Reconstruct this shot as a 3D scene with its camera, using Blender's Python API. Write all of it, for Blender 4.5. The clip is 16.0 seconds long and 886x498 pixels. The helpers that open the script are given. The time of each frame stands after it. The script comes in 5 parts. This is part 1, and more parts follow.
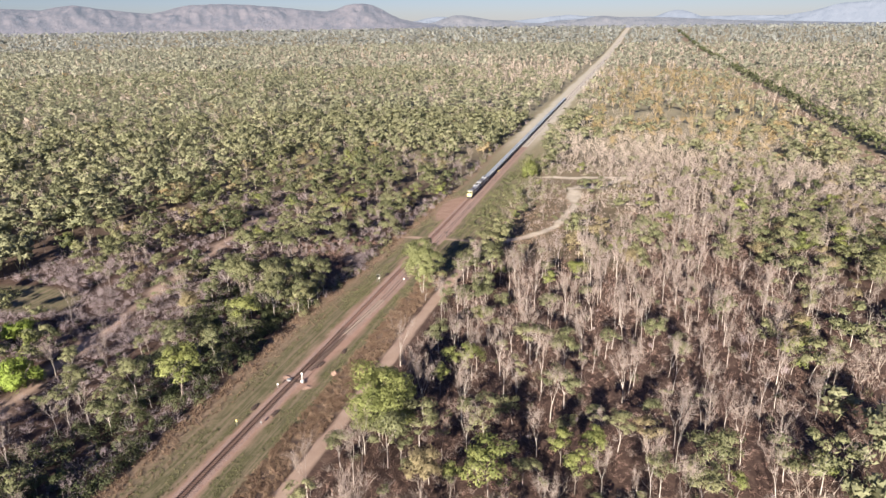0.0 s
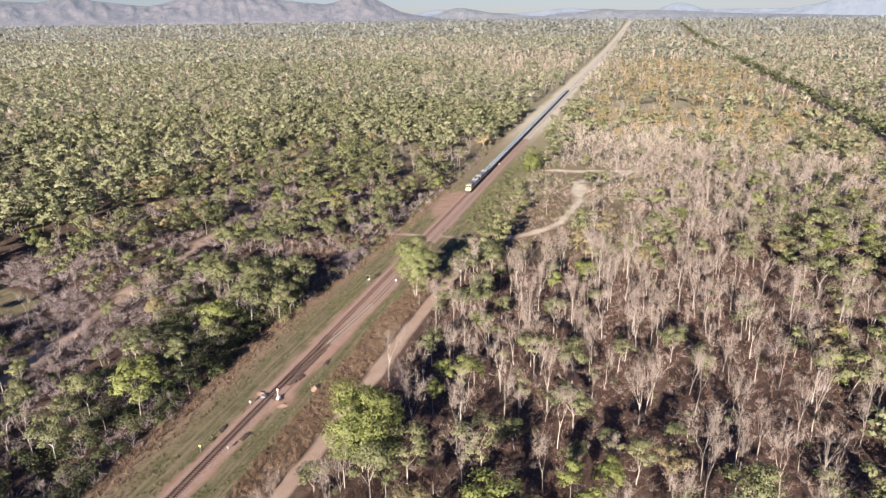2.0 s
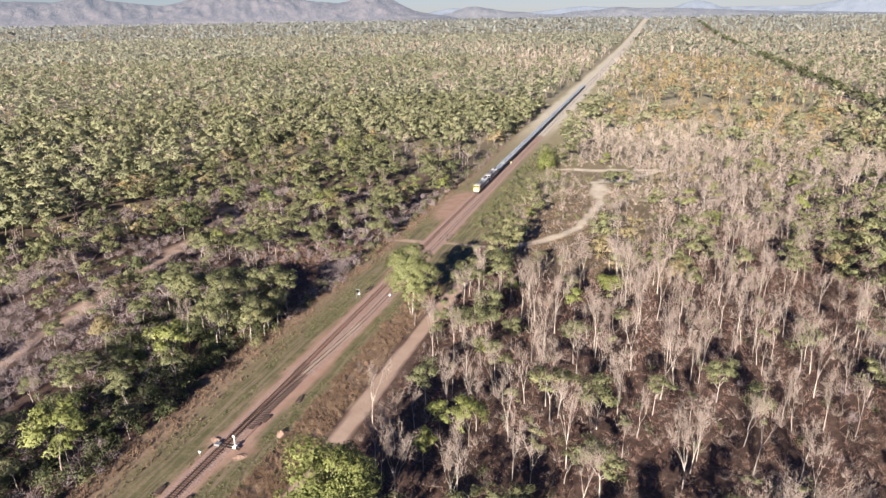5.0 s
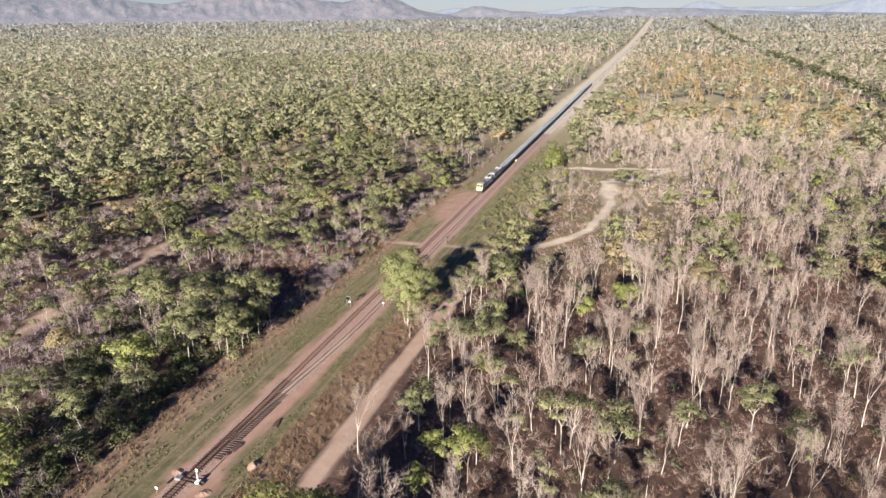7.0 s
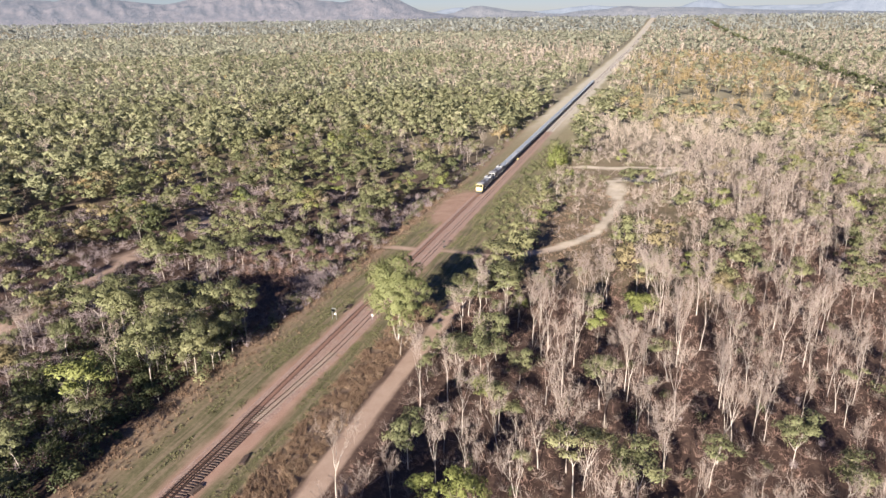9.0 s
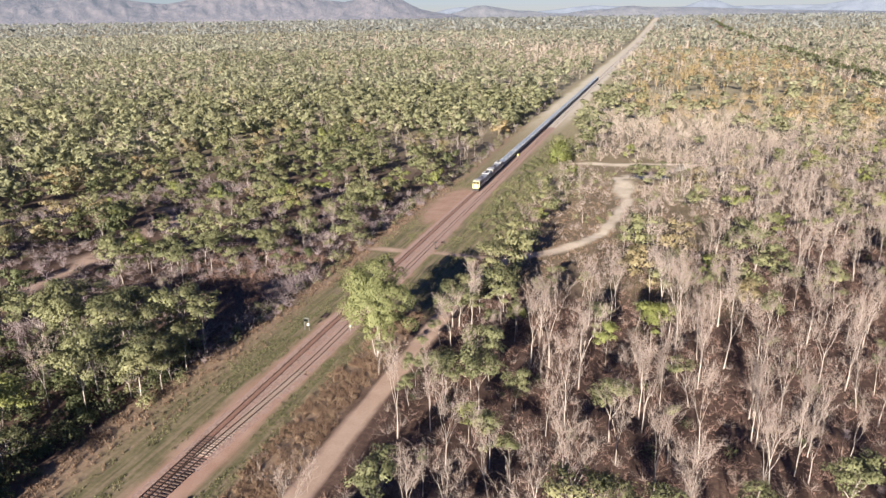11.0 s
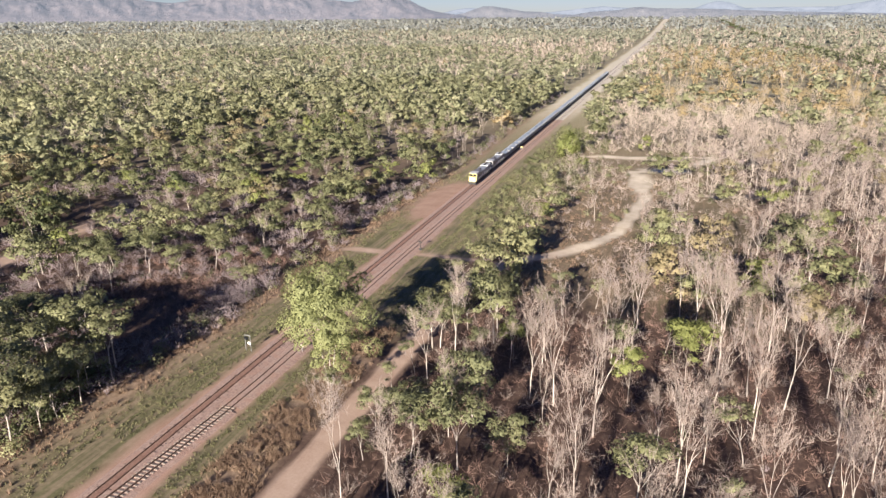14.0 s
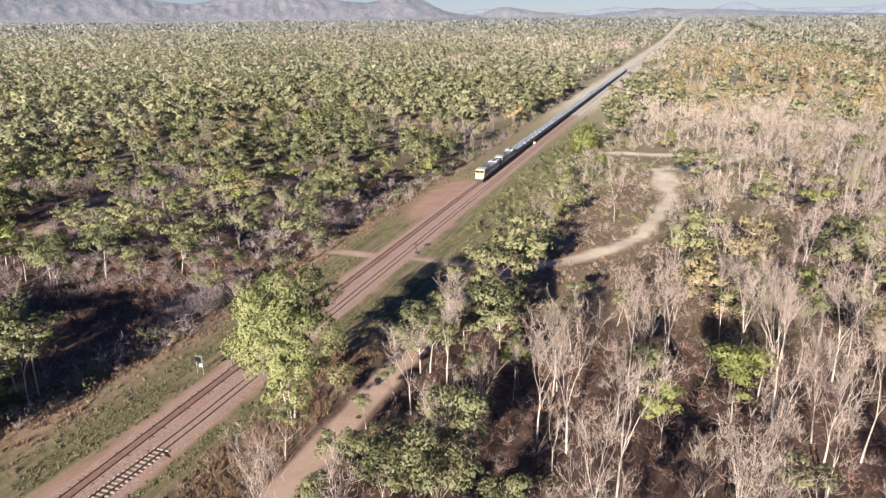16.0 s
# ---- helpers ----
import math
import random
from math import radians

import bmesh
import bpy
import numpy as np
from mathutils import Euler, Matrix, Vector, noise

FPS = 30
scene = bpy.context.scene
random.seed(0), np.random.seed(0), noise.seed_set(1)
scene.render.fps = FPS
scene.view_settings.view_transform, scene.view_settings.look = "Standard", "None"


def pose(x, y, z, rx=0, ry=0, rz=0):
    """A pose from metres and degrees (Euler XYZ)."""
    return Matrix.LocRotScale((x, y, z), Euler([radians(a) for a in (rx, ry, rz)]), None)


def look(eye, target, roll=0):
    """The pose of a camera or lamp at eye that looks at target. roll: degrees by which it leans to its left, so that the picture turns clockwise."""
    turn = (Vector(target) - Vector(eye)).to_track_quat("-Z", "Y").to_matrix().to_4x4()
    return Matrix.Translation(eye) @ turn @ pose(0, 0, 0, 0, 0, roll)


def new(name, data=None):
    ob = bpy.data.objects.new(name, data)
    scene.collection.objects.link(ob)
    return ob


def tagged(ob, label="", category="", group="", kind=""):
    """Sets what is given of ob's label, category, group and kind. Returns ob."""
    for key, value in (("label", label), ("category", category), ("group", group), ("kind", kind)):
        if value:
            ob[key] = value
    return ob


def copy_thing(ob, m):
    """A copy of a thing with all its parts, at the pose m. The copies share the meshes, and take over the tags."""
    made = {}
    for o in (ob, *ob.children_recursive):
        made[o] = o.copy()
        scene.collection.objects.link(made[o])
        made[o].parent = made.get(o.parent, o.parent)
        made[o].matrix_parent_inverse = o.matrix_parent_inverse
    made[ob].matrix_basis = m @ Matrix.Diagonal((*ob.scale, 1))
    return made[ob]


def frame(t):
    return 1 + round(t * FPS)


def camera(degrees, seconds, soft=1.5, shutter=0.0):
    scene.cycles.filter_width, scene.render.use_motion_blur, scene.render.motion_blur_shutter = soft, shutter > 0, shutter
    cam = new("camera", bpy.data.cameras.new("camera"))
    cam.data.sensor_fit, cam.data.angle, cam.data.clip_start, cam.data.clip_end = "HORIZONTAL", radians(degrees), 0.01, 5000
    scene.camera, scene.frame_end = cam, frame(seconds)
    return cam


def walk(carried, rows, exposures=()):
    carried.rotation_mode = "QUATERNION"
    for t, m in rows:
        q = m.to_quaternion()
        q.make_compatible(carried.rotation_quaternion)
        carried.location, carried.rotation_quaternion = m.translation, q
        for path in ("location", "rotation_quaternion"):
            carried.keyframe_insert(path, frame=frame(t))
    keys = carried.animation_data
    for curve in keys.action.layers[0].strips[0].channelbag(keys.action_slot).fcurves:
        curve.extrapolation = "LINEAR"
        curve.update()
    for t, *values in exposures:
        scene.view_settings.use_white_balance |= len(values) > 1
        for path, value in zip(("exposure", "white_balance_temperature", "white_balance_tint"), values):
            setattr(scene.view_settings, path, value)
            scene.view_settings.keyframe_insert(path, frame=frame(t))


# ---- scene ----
cam = camera(66.8, 16.0)
EXPOSURES = [(0, 1.68)]
PATH = [
    (0, (82.141, -28.820, 90.402), (81.619, -27.000, 89.759), -0.67),
    (0.5, (81.151, -24.144, 88.923), (80.631, -22.326, 88.271), -0.72),
    (1, (80.190, -19.405, 87.599), (79.671, -17.588, 86.943), -0.69),
    (1.5, (79.260, -14.613, 86.439), (78.740, -12.798, 85.781), -0.65),
    (2, (78.393, -9.767, 85.372), (77.871, -7.952, 84.713), -0.63),
    (2.5, (77.632, -4.868, 84.279), (77.104, -3.055, 83.621), -0.62),
    (3, (76.970, 0.090, 83.107), (76.435, 1.902, 82.449), -0.63),
    (3.5, (76.322, 5.086, 81.877), (75.782, 6.896, 81.219), -0.70),
    (4, (75.622, 10.102, 80.692), (75.073, 11.909, 80.034), -0.75),
    (6.5, (70.736, 31.789, 74.666), (70.169, 33.590, 74.006), -0.73),
    (7, (69.996, 35.651, 73.521), (69.426, 37.451, 72.863), -0.62),
    (7.5, (69.107, 39.515, 72.496), (68.536, 41.315, 71.839), -0.64),
    (8, (68.166, 43.442, 71.496), (67.594, 45.243, 70.838), -0.73),
    (8.5, (67.251, 47.526, 70.492), (66.679, 49.326, 69.835), -0.81),
    (9, (66.433, 51.690, 69.360), (65.860, 53.490, 68.703), -0.80),
    (11.5, (63.389, 74.785, 61.669), (62.806, 76.583, 61.015), -0.69),
    (12, (62.660, 79.591, 59.933), (62.074, 81.389, 59.280), -0.59),
    (12.5, (61.974, 84.362, 58.160), (61.386, 86.159, 57.508), -0.48),
    (13, (61.331, 89.085, 56.448), (60.739, 90.881, 55.798), -0.42),
    (13.5, (60.683, 93.762, 54.815), (60.088, 95.558, 54.166), -0.44),
    (14, (60.005, 98.393, 53.209), (59.406, 100.187, 52.560), -0.48),
    (14.5, (59.265, 102.983, 51.662), (58.659, 104.775, 51.014), -0.56),
    (15, (58.570, 107.626, 50.081), (57.953, 109.415, 49.434), -0.53),
    (15.5, (57.884, 112.316, 48.611), (57.254, 114.102, 47.966), -0.51),
    (16, (57.221, 117.111, 47.309), (56.581, 118.893, 46.665), -0.52),
]
walk(cam, [(t, look(e, a, r)) for t, e, a, r in PATH], EXPOSURES)

# ---- light ----
SUN_EL, SUN_AZ = 17.0, 180.5
world = bpy.data.worlds.new("sky_world")
scene.world = world
world.use_nodes = True
wn = world.node_tree.nodes
sky = wn.new("ShaderNodeTexSky")
sky.sky_type = "NISHITA"
sky.sun_disc = False
sky.sun_elevation = radians(SUN_EL)
sky.sun_rotation = radians(SUN_AZ)
sky.altitude, sky.air_density, sky.dust_density, sky.ozone_density = 300, 1.0, 0.1, 3.0
wn["Background"].inputs[1].default_value = 0.023
tint = wn.new("ShaderNodeMix")
tint.data_type, tint.blend_type = "RGBA", "MULTIPLY"
tint.inputs[0].default_value = 1.0
tint.inputs[7].default_value = (0.9, 0.97, 1.46, 1)
world.node_tree.links.new(sky.outputs[0], tint.inputs[6])
world.node_tree.links.new(tint.outputs[2], wn["Background"].inputs[0])
sun = new("sun", bpy.data.lights.new("sun", "SUN"))
sun.data.energy, sun.data.angle, sun.data.color = 5.0, radians(0.5), (1.0, 0.895, 0.775)
sd = Vector((math.sin(radians(SUN_AZ)) * math.cos(radians(SUN_EL)), math.cos(radians(SUN_AZ)) * math.cos(radians(SUN_EL)), math.sin(radians(SUN_EL))))
sun.matrix_world = look(sd * 300, (0, 0, 0))


# ---- materials ----
def nodes_of(name):
    m = bpy.data.materials.new(name)
    m.use_nodes = True
    nt = m.node_tree
    return m, nt, nt.nodes, nt.links, nt.nodes["Principled BSDF"]


def ramp(nt, fac, stops):
    r = nt.nodes.new("ShaderNodeValToRGB")
    el = r.color_ramp.elements
    while len(el) < len(stops):
        el.new(0.5)
    for e, (p, c) in zip(el, stops):
        e.position, e.color = p, (*c, 1)
    nt.links.new(fac, r.inputs[0])
    return r.outputs[0]


def noise_node(nt, vec, scale, detail=4.0, rough=0.6):
    n = nt.nodes.new("ShaderNodeTexNoise")
    n.inputs["Scale"].default_value, n.inputs["Detail"].default_value, n.inputs["Roughness"].default_value = scale, detail, rough
    if vec is not None:
        nt.links.new(vec, n.inputs["Vector"])
    return n.outputs["Fac"]


def mix(nt, fac, a, b, kind="MIX"):
    m = nt.nodes.new("ShaderNodeMix")
    m.data_type, m.blend_type = "RGBA", kind
    for sock, v in ((m.inputs[0], fac), (m.inputs[6], a), (m.inputs[7], b)):
        if hasattr(v, "is_linked"):
            nt.links.new(v, sock)
        elif isinstance(v, (int, float)):
            sock.default_value = v
        else:
            sock.default_value = (*v, 1)
    return m.outputs[2]


def math_node(nt, op, a, b=0.0):
    m = nt.nodes.new("ShaderNodeMath")
    m.operation = op
    m.use_clamp = op in ("MULTIPLY", "ADD", "SUBTRACT")
    for sock, v in ((m.inputs[0], a), (m.inputs[1], b)):
        if hasattr(v, "is_linked"):
            nt.links.new(v, sock)
        else:
            sock.default_value = v
    return m.outputs[0]


def bump(nt, bsdf, height, strength=0.4, dist=0.1):
    b = nt.nodes.new("ShaderNodeBump")
    b.inputs["Strength"].default_value, b.inputs["Distance"].default_value = strength, dist
    nt.links.new(height, b.inputs["Height"])
    nt.links.new(b.outputs[0], bsdf.inputs["Normal"])


def surface(name, low, high, scale=3.0, rough=0.8, metal=0.0, relief=0.2, dirt=None):
    """Grain between two colours, larger stains, and fine relief."""
    m, nt, nd, lk, bs = nodes_of(name)
    co = nd.new("ShaderNodeTexCoord").outputs["Object"]
    c = ramp(nt, noise_node(nt, co, scale, 6), [(0.3, low), (0.7, high)])
    if dirt:
        c = mix(nt, ramp(nt, noise_node(nt, co, scale * 0.17, 3), [(0.45, (0, 0, 0)), (0.75, (1, 1, 1))]), c, dirt)
    lk.new(c, bs.inputs["Base Color"])
    bs.inputs["Roughness"].default_value, bs.inputs["Metallic"].default_value = rough, metal
    if relief:
        bump(nt, bs, noise_node(nt, co, scale * 4, 4), relief, 0.05)
    return m


def foliage(name, stops, glow=0.2, per_place=0.12):
    """Leaves: colour by tree and by clump, light passing through."""
    m, nt, nd, lk, bs = nodes_of(name)
    geo = nd.new("ShaderNodeNewGeometry")
    oi = nd.new("ShaderNodeObjectInfo")
    if per_place:
        v = nd.new("ShaderNodeTexVoronoi")
        v.inputs["Scale"].default_value = per_place
        lk.new(geo.outputs["Position"], v.inputs["Vector"])
        sep = nd.new("ShaderNodeSeparateColor")
        lk.new(v.outputs["Color"], sep.inputs[0])
        base = sep.outputs[0]
        big = noise_node(nt, geo.outputs["Position"], 0.006, 3)
        base = math_node(nt, "ADD", math_node(nt, "MULTIPLY", base, 0.5), math_node(nt, "MULTIPLY", big, 0.5))
    else:
        base = oi.outputs["Random"]
    isl = geo.outputs["Random Per Island"]
    f = math_node(nt, "ADD", math_node(nt, "MULTIPLY", base, 0.8), math_node(nt, "MULTIPLY", isl, 0.2))
    c = ramp(nt, f, stops)
    lk.new(c, bs.inputs["Base Color"])
    bs.inputs["Roughness"].default_value = 0.62
    bs.inputs["Specular IOR Level"].default_value = 0.25
    tr = nd.new("ShaderNodeBsdfTranslucent")
    lk.new(c, tr.inputs[0])
    mx = nd.new("ShaderNodeMixShader")
    mx.inputs[0].default_value = glow
    lk.new(bs.outputs[0], mx.inputs[1])
    lk.new(tr.outputs[0], mx.inputs[2])
    lk.new(mx.outputs[0], nd["Material Output"].inputs[0])
    return m


LEAF_OLIVE = foliage("leaf_olive", [(0.1, (0.125, 0.136, 0.07)), (0.5, (0.192, 0.198, 0.102)), (0.9, (0.285, 0.272, 0.145))])
LEAF_LIME = foliage("leaf_lime", [(0.1, (0.15, 0.176, 0.058)), (0.9, (0.262, 0.275, 0.098))])
LEAF_BRIGHT = foliage("leaf_bright", [(0.1, (0.18, 0.25, 0.045)), (0.9, (0.30, 0.37, 0.085))])
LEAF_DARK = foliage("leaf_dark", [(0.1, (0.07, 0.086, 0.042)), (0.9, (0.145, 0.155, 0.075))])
LEAF_DRY = foliage("leaf_dry", [(0.1, (0.215, 0.178, 0.10)), (0.9, (0.31, 0.258, 0.15))], 0.25)
TWIG_TAN = foliage("twig_tan", [(0.1, (0.20, 0.156, 0.134)), (0.9, (0.36, 0.298, 0.262))], 0.1)
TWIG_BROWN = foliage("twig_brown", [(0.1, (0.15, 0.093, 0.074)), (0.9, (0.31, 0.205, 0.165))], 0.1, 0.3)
TWIG_GREY = foliage("twig_grey", [(0.1, (0.185, 0.148, 0.15)), (0.9, (0.34, 0.28, 0.285))], 0.1)
BARK_PALE = surface("bark_pale", (0.35, 0.305, 0.27), (0.56, 0.505, 0.455), 1.5, 0.85, 0, 0.3, (0.22, 0.175, 0.15))
BARK_GREY = surface("bark_grey", (0.17, 0.14, 0.125), (0.34, 0.29, 0.25), 1.5, 0.9, 0, 0.3)
# Far leaf and twig colours carry painted haze: paler and greyer with distance.
HAZED_GREEN = foliage("hazed_green", [(0.1, (0.22, 0.234, 0.152)), (0.5, (0.312, 0.318, 0.207)), (0.75, (0.38, 0.37, 0.247)), (0.95, (0.425, 0.395, 0.29))], 0.38, 0.11)
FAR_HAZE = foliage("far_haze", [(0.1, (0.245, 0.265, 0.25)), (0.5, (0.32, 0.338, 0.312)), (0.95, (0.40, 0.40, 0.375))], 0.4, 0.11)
HAZED_OLIVE = foliage("hazed_olive", [(0.1, (0.175, 0.188, 0.107)), (0.5, (0.262, 0.266, 0.155)), (0.9, (0.36, 0.345, 0.215))], 0.34, 0.11)
HAZED_MID = foliage("hazed_mid", [(0.1, (0.26, 0.275, 0.205)), (0.5, (0.35, 0.355, 0.27)), (0.95, (0.44, 0.415, 0.335))], 0.4, 0.11)
LEAF_FRESH = foliage("leaf_fresh", [(0.1, (0.165, 0.182, 0.078)), (0.9, (0.27, 0.28, 0.125))])
HAZED_TAN = foliage("hazed_tan", [(0.1, (0.37, 0.308, 0.252)), (0.5, (0.49, 0.415, 0.35)), (0.95, (0.57, 0.495, 0.425))], 0.35, 0.13)
FAR_ORANGE = foliage("far_orange", [(0.1, (0.33, 0.25, 0.13)), (0.5, (0.40, 0.315, 0.175)), (0.95, (0.46, 0.375, 0.23))], 0.4, 0.13)
GRASS_DRY = foliage("grass_dry", [(0.1, (0.125, 0.082, 0.058)), (0.6, (0.21, 0.142, 0.098)), (0.95, (0.34, 0.262, 0.185))], 0.15, 0.6)
GRASS_GREEN = foliage("grass_green", [(0.1, (0.09, 0.094, 0.044)), (0.6, (0.145, 0.142, 0.07)), (0.95, (0.225, 0.195, 0.115))], 0.15, 0.6)


def ground_material():
    m, nt, nd, lk, bs = nodes_of("woodland_ground")
    pos = nd.new("ShaderNodeNewGeometry").outputs["Position"]
    a1 = nd.new("ShaderNodeVertexColor")
    a1.layer_name = "cover"
    s1 = nd.new("ShaderNodeSeparateColor")
    lk.new(a1.outputs[0], s1.inputs[0])
    a2 = nd.new("ShaderNodeVertexColor")
    a2.layer_name = "cover_far"
    s2 = nd.new("ShaderNodeSeparateColor")
    lk.new(a2.outputs[0], s2.inputs[0])
    fine = noise_node(nt, pos, 1.3, 9, 0.78)
    mid = noise_node(nt, pos, 0.22, 5, 0.6)
    litter = ramp(nt, math_node(nt, "ADD", math_node(nt, "MULTIPLY", fine, 0.6), math_node(nt, "MULTIPLY", mid, 0.4)),
                  [(0.32, (0.04, 0.025, 0.021)), (0.5, (0.088, 0.057, 0.046)), (0.68, (0.17, 0.115, 0.09))])
    # Haze painted into the ground: floor, grass and roads turn paler with distance.
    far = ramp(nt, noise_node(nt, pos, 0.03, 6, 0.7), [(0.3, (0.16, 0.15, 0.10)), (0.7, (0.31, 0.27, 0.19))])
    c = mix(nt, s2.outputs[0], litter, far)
    grass = ramp(nt, math_node(nt, "ADD", math_node(nt, "MULTIPLY", fine, 0.55), math_node(nt, "MULTIPLY", mid, 0.45)),
                 [(0.35, (0.07, 0.07, 0.036)), (0.5, (0.115, 0.108, 0.058)), (0.65, (0.205, 0.17, 0.107))])
    mp = nd.new("ShaderNodeMapping")
    mp.inputs["Scale"].default_value = (1.1, 0.05, 1.0)
    lk.new(pos, mp.inputs["Vector"])
    lanes = ramp(nt, noise_node(nt, mp.outputs[0], 1.0, 4, 0.6), [(0.45, (0, 0, 0)), (0.62, (1, 1, 1))])
    grass = mix(nt, math_node(nt, "MULTIPLY", lanes, 0.75), grass, ramp(nt, fine, [(0.3, (0.155, 0.115, 0.08)), (0.7, (0.30, 0.235, 0.168))]))
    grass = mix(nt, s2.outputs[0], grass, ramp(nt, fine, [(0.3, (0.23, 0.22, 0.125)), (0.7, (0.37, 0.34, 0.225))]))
    c = mix(nt, s1.outputs[1], c, grass)
    straw = ramp(nt, fine, [(0.3, (0.125, 0.083, 0.058)), (0.7, (0.33, 0.245, 0.175))])
    c = mix(nt, s2.outputs[1], c, straw)
    gravel = ramp(nt, math_node(nt, "ADD", math_node(nt, "MULTIPLY", noise_node(nt, pos, 5, 6, 0.7), 0.6), math_node(nt, "MULTIPLY", mid, 0.4)),
                  [(0.3, (0.225, 0.127, 0.092)), (0.5, (0.33, 0.212, 0.165)), (0.7, (0.42, 0.30, 0.243))])
    c = mix(nt, s1.outputs[2], c, gravel)
    road = ramp(nt, math_node(nt, "ADD", math_node(nt, "MULTIPLY", noise_node(nt, pos, 3, 6, 0.6), 0.4), math_node(nt, "MULTIPLY", mid, 0.6)),
                [(0.3, (0.28, 0.19, 0.145)), (0.7, (0.43, 0.325, 0.26))])
    # Road colour lifted for haze by the same distance weight.
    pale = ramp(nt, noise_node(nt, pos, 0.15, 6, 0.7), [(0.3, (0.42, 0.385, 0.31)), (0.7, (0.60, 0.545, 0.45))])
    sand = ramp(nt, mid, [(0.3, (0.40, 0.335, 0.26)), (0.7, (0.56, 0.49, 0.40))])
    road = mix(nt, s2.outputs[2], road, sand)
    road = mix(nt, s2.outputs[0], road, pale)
    c = mix(nt, s1.outputs[0], c, road)
    lk.new(c, bs.inputs["Base Color"])
    bs.inputs["Roughness"].default_value = 0.95
    bs.inputs["Specular IOR Level"].default_value = 0.15
    bump(nt, bs, fine, 0.2, 0.15)
    return m


GROUND = ground_material()


# ---- mesh tools ----
def mesh_np(name, verts, faces, mat, smooth=False):
    """A mesh from arrays of corners and of equal-sided faces."""
    me = bpy.data.meshes.new(name)
    verts, faces = np.asarray(verts, np.float32), np.asarray(faces, np.int32)
    n, k = faces.shape
    me.vertices.add(len(verts))
    me.vertices.foreach_set("co", verts.ravel())
    me.loops.add(n * k)
    me.loops.foreach_set("vertex_index", faces.ravel())
    me.polygons.add(n)
    me.polygons.foreach_set("loop_start", np.arange(0, n * k, k, dtype=np.int32))
    me.polygons.foreach_set("loop_total", np.full(n, k, np.int32))
    if smooth:
        me.polygons.foreach_set("use_smooth", np.ones(n, bool))
    me.update(calc_edges=True)
    me.validate()
    me.materials.append(mat)
    return me


def part(name, me, parent, label="", m=None):
    ob = new(name, me)
    ob.parent = parent
    if m is not None:
        ob.matrix_basis = m
    return tagged(ob, label)


def bm_mesh(name, bm, mat, bevel=0.0):
    if bevel:
        bmesh.ops.bevel(bm, geom=bm.edges[:], offset=bevel, segments=1, affect="EDGES")
    me = bpy.data.meshes.new(name)
    bm.to_mesh(me)
    bm.free()
    me.materials.append(mat)
    return me


def box(bm, x0, x1, y0, y1, z0, z1):
    g = bmesh.ops.create_cube(bm, size=1, matrix=Matrix.LocRotScale(((x0 + x1) / 2, (y0 + y1) / 2, (z0 + z1) / 2), None, (x1 - x0, y1 - y0, z1 - z0)))
    return g["verts"]


def cyl(bm, r, depth, m, seg=12, r2=None):
    return bmesh.ops.create_cone(bm, cap_ends=True, segments=seg, radius1=r, radius2=r if r2 is None else r2, depth=depth, matrix=m)["verts"]


def box_mesh(name, mat, *b, bevel=0.0):
    bm = bmesh.new()
    box(bm, *b)
    return bm_mesh(name, bm, mat, bevel)


NORMALS = {}


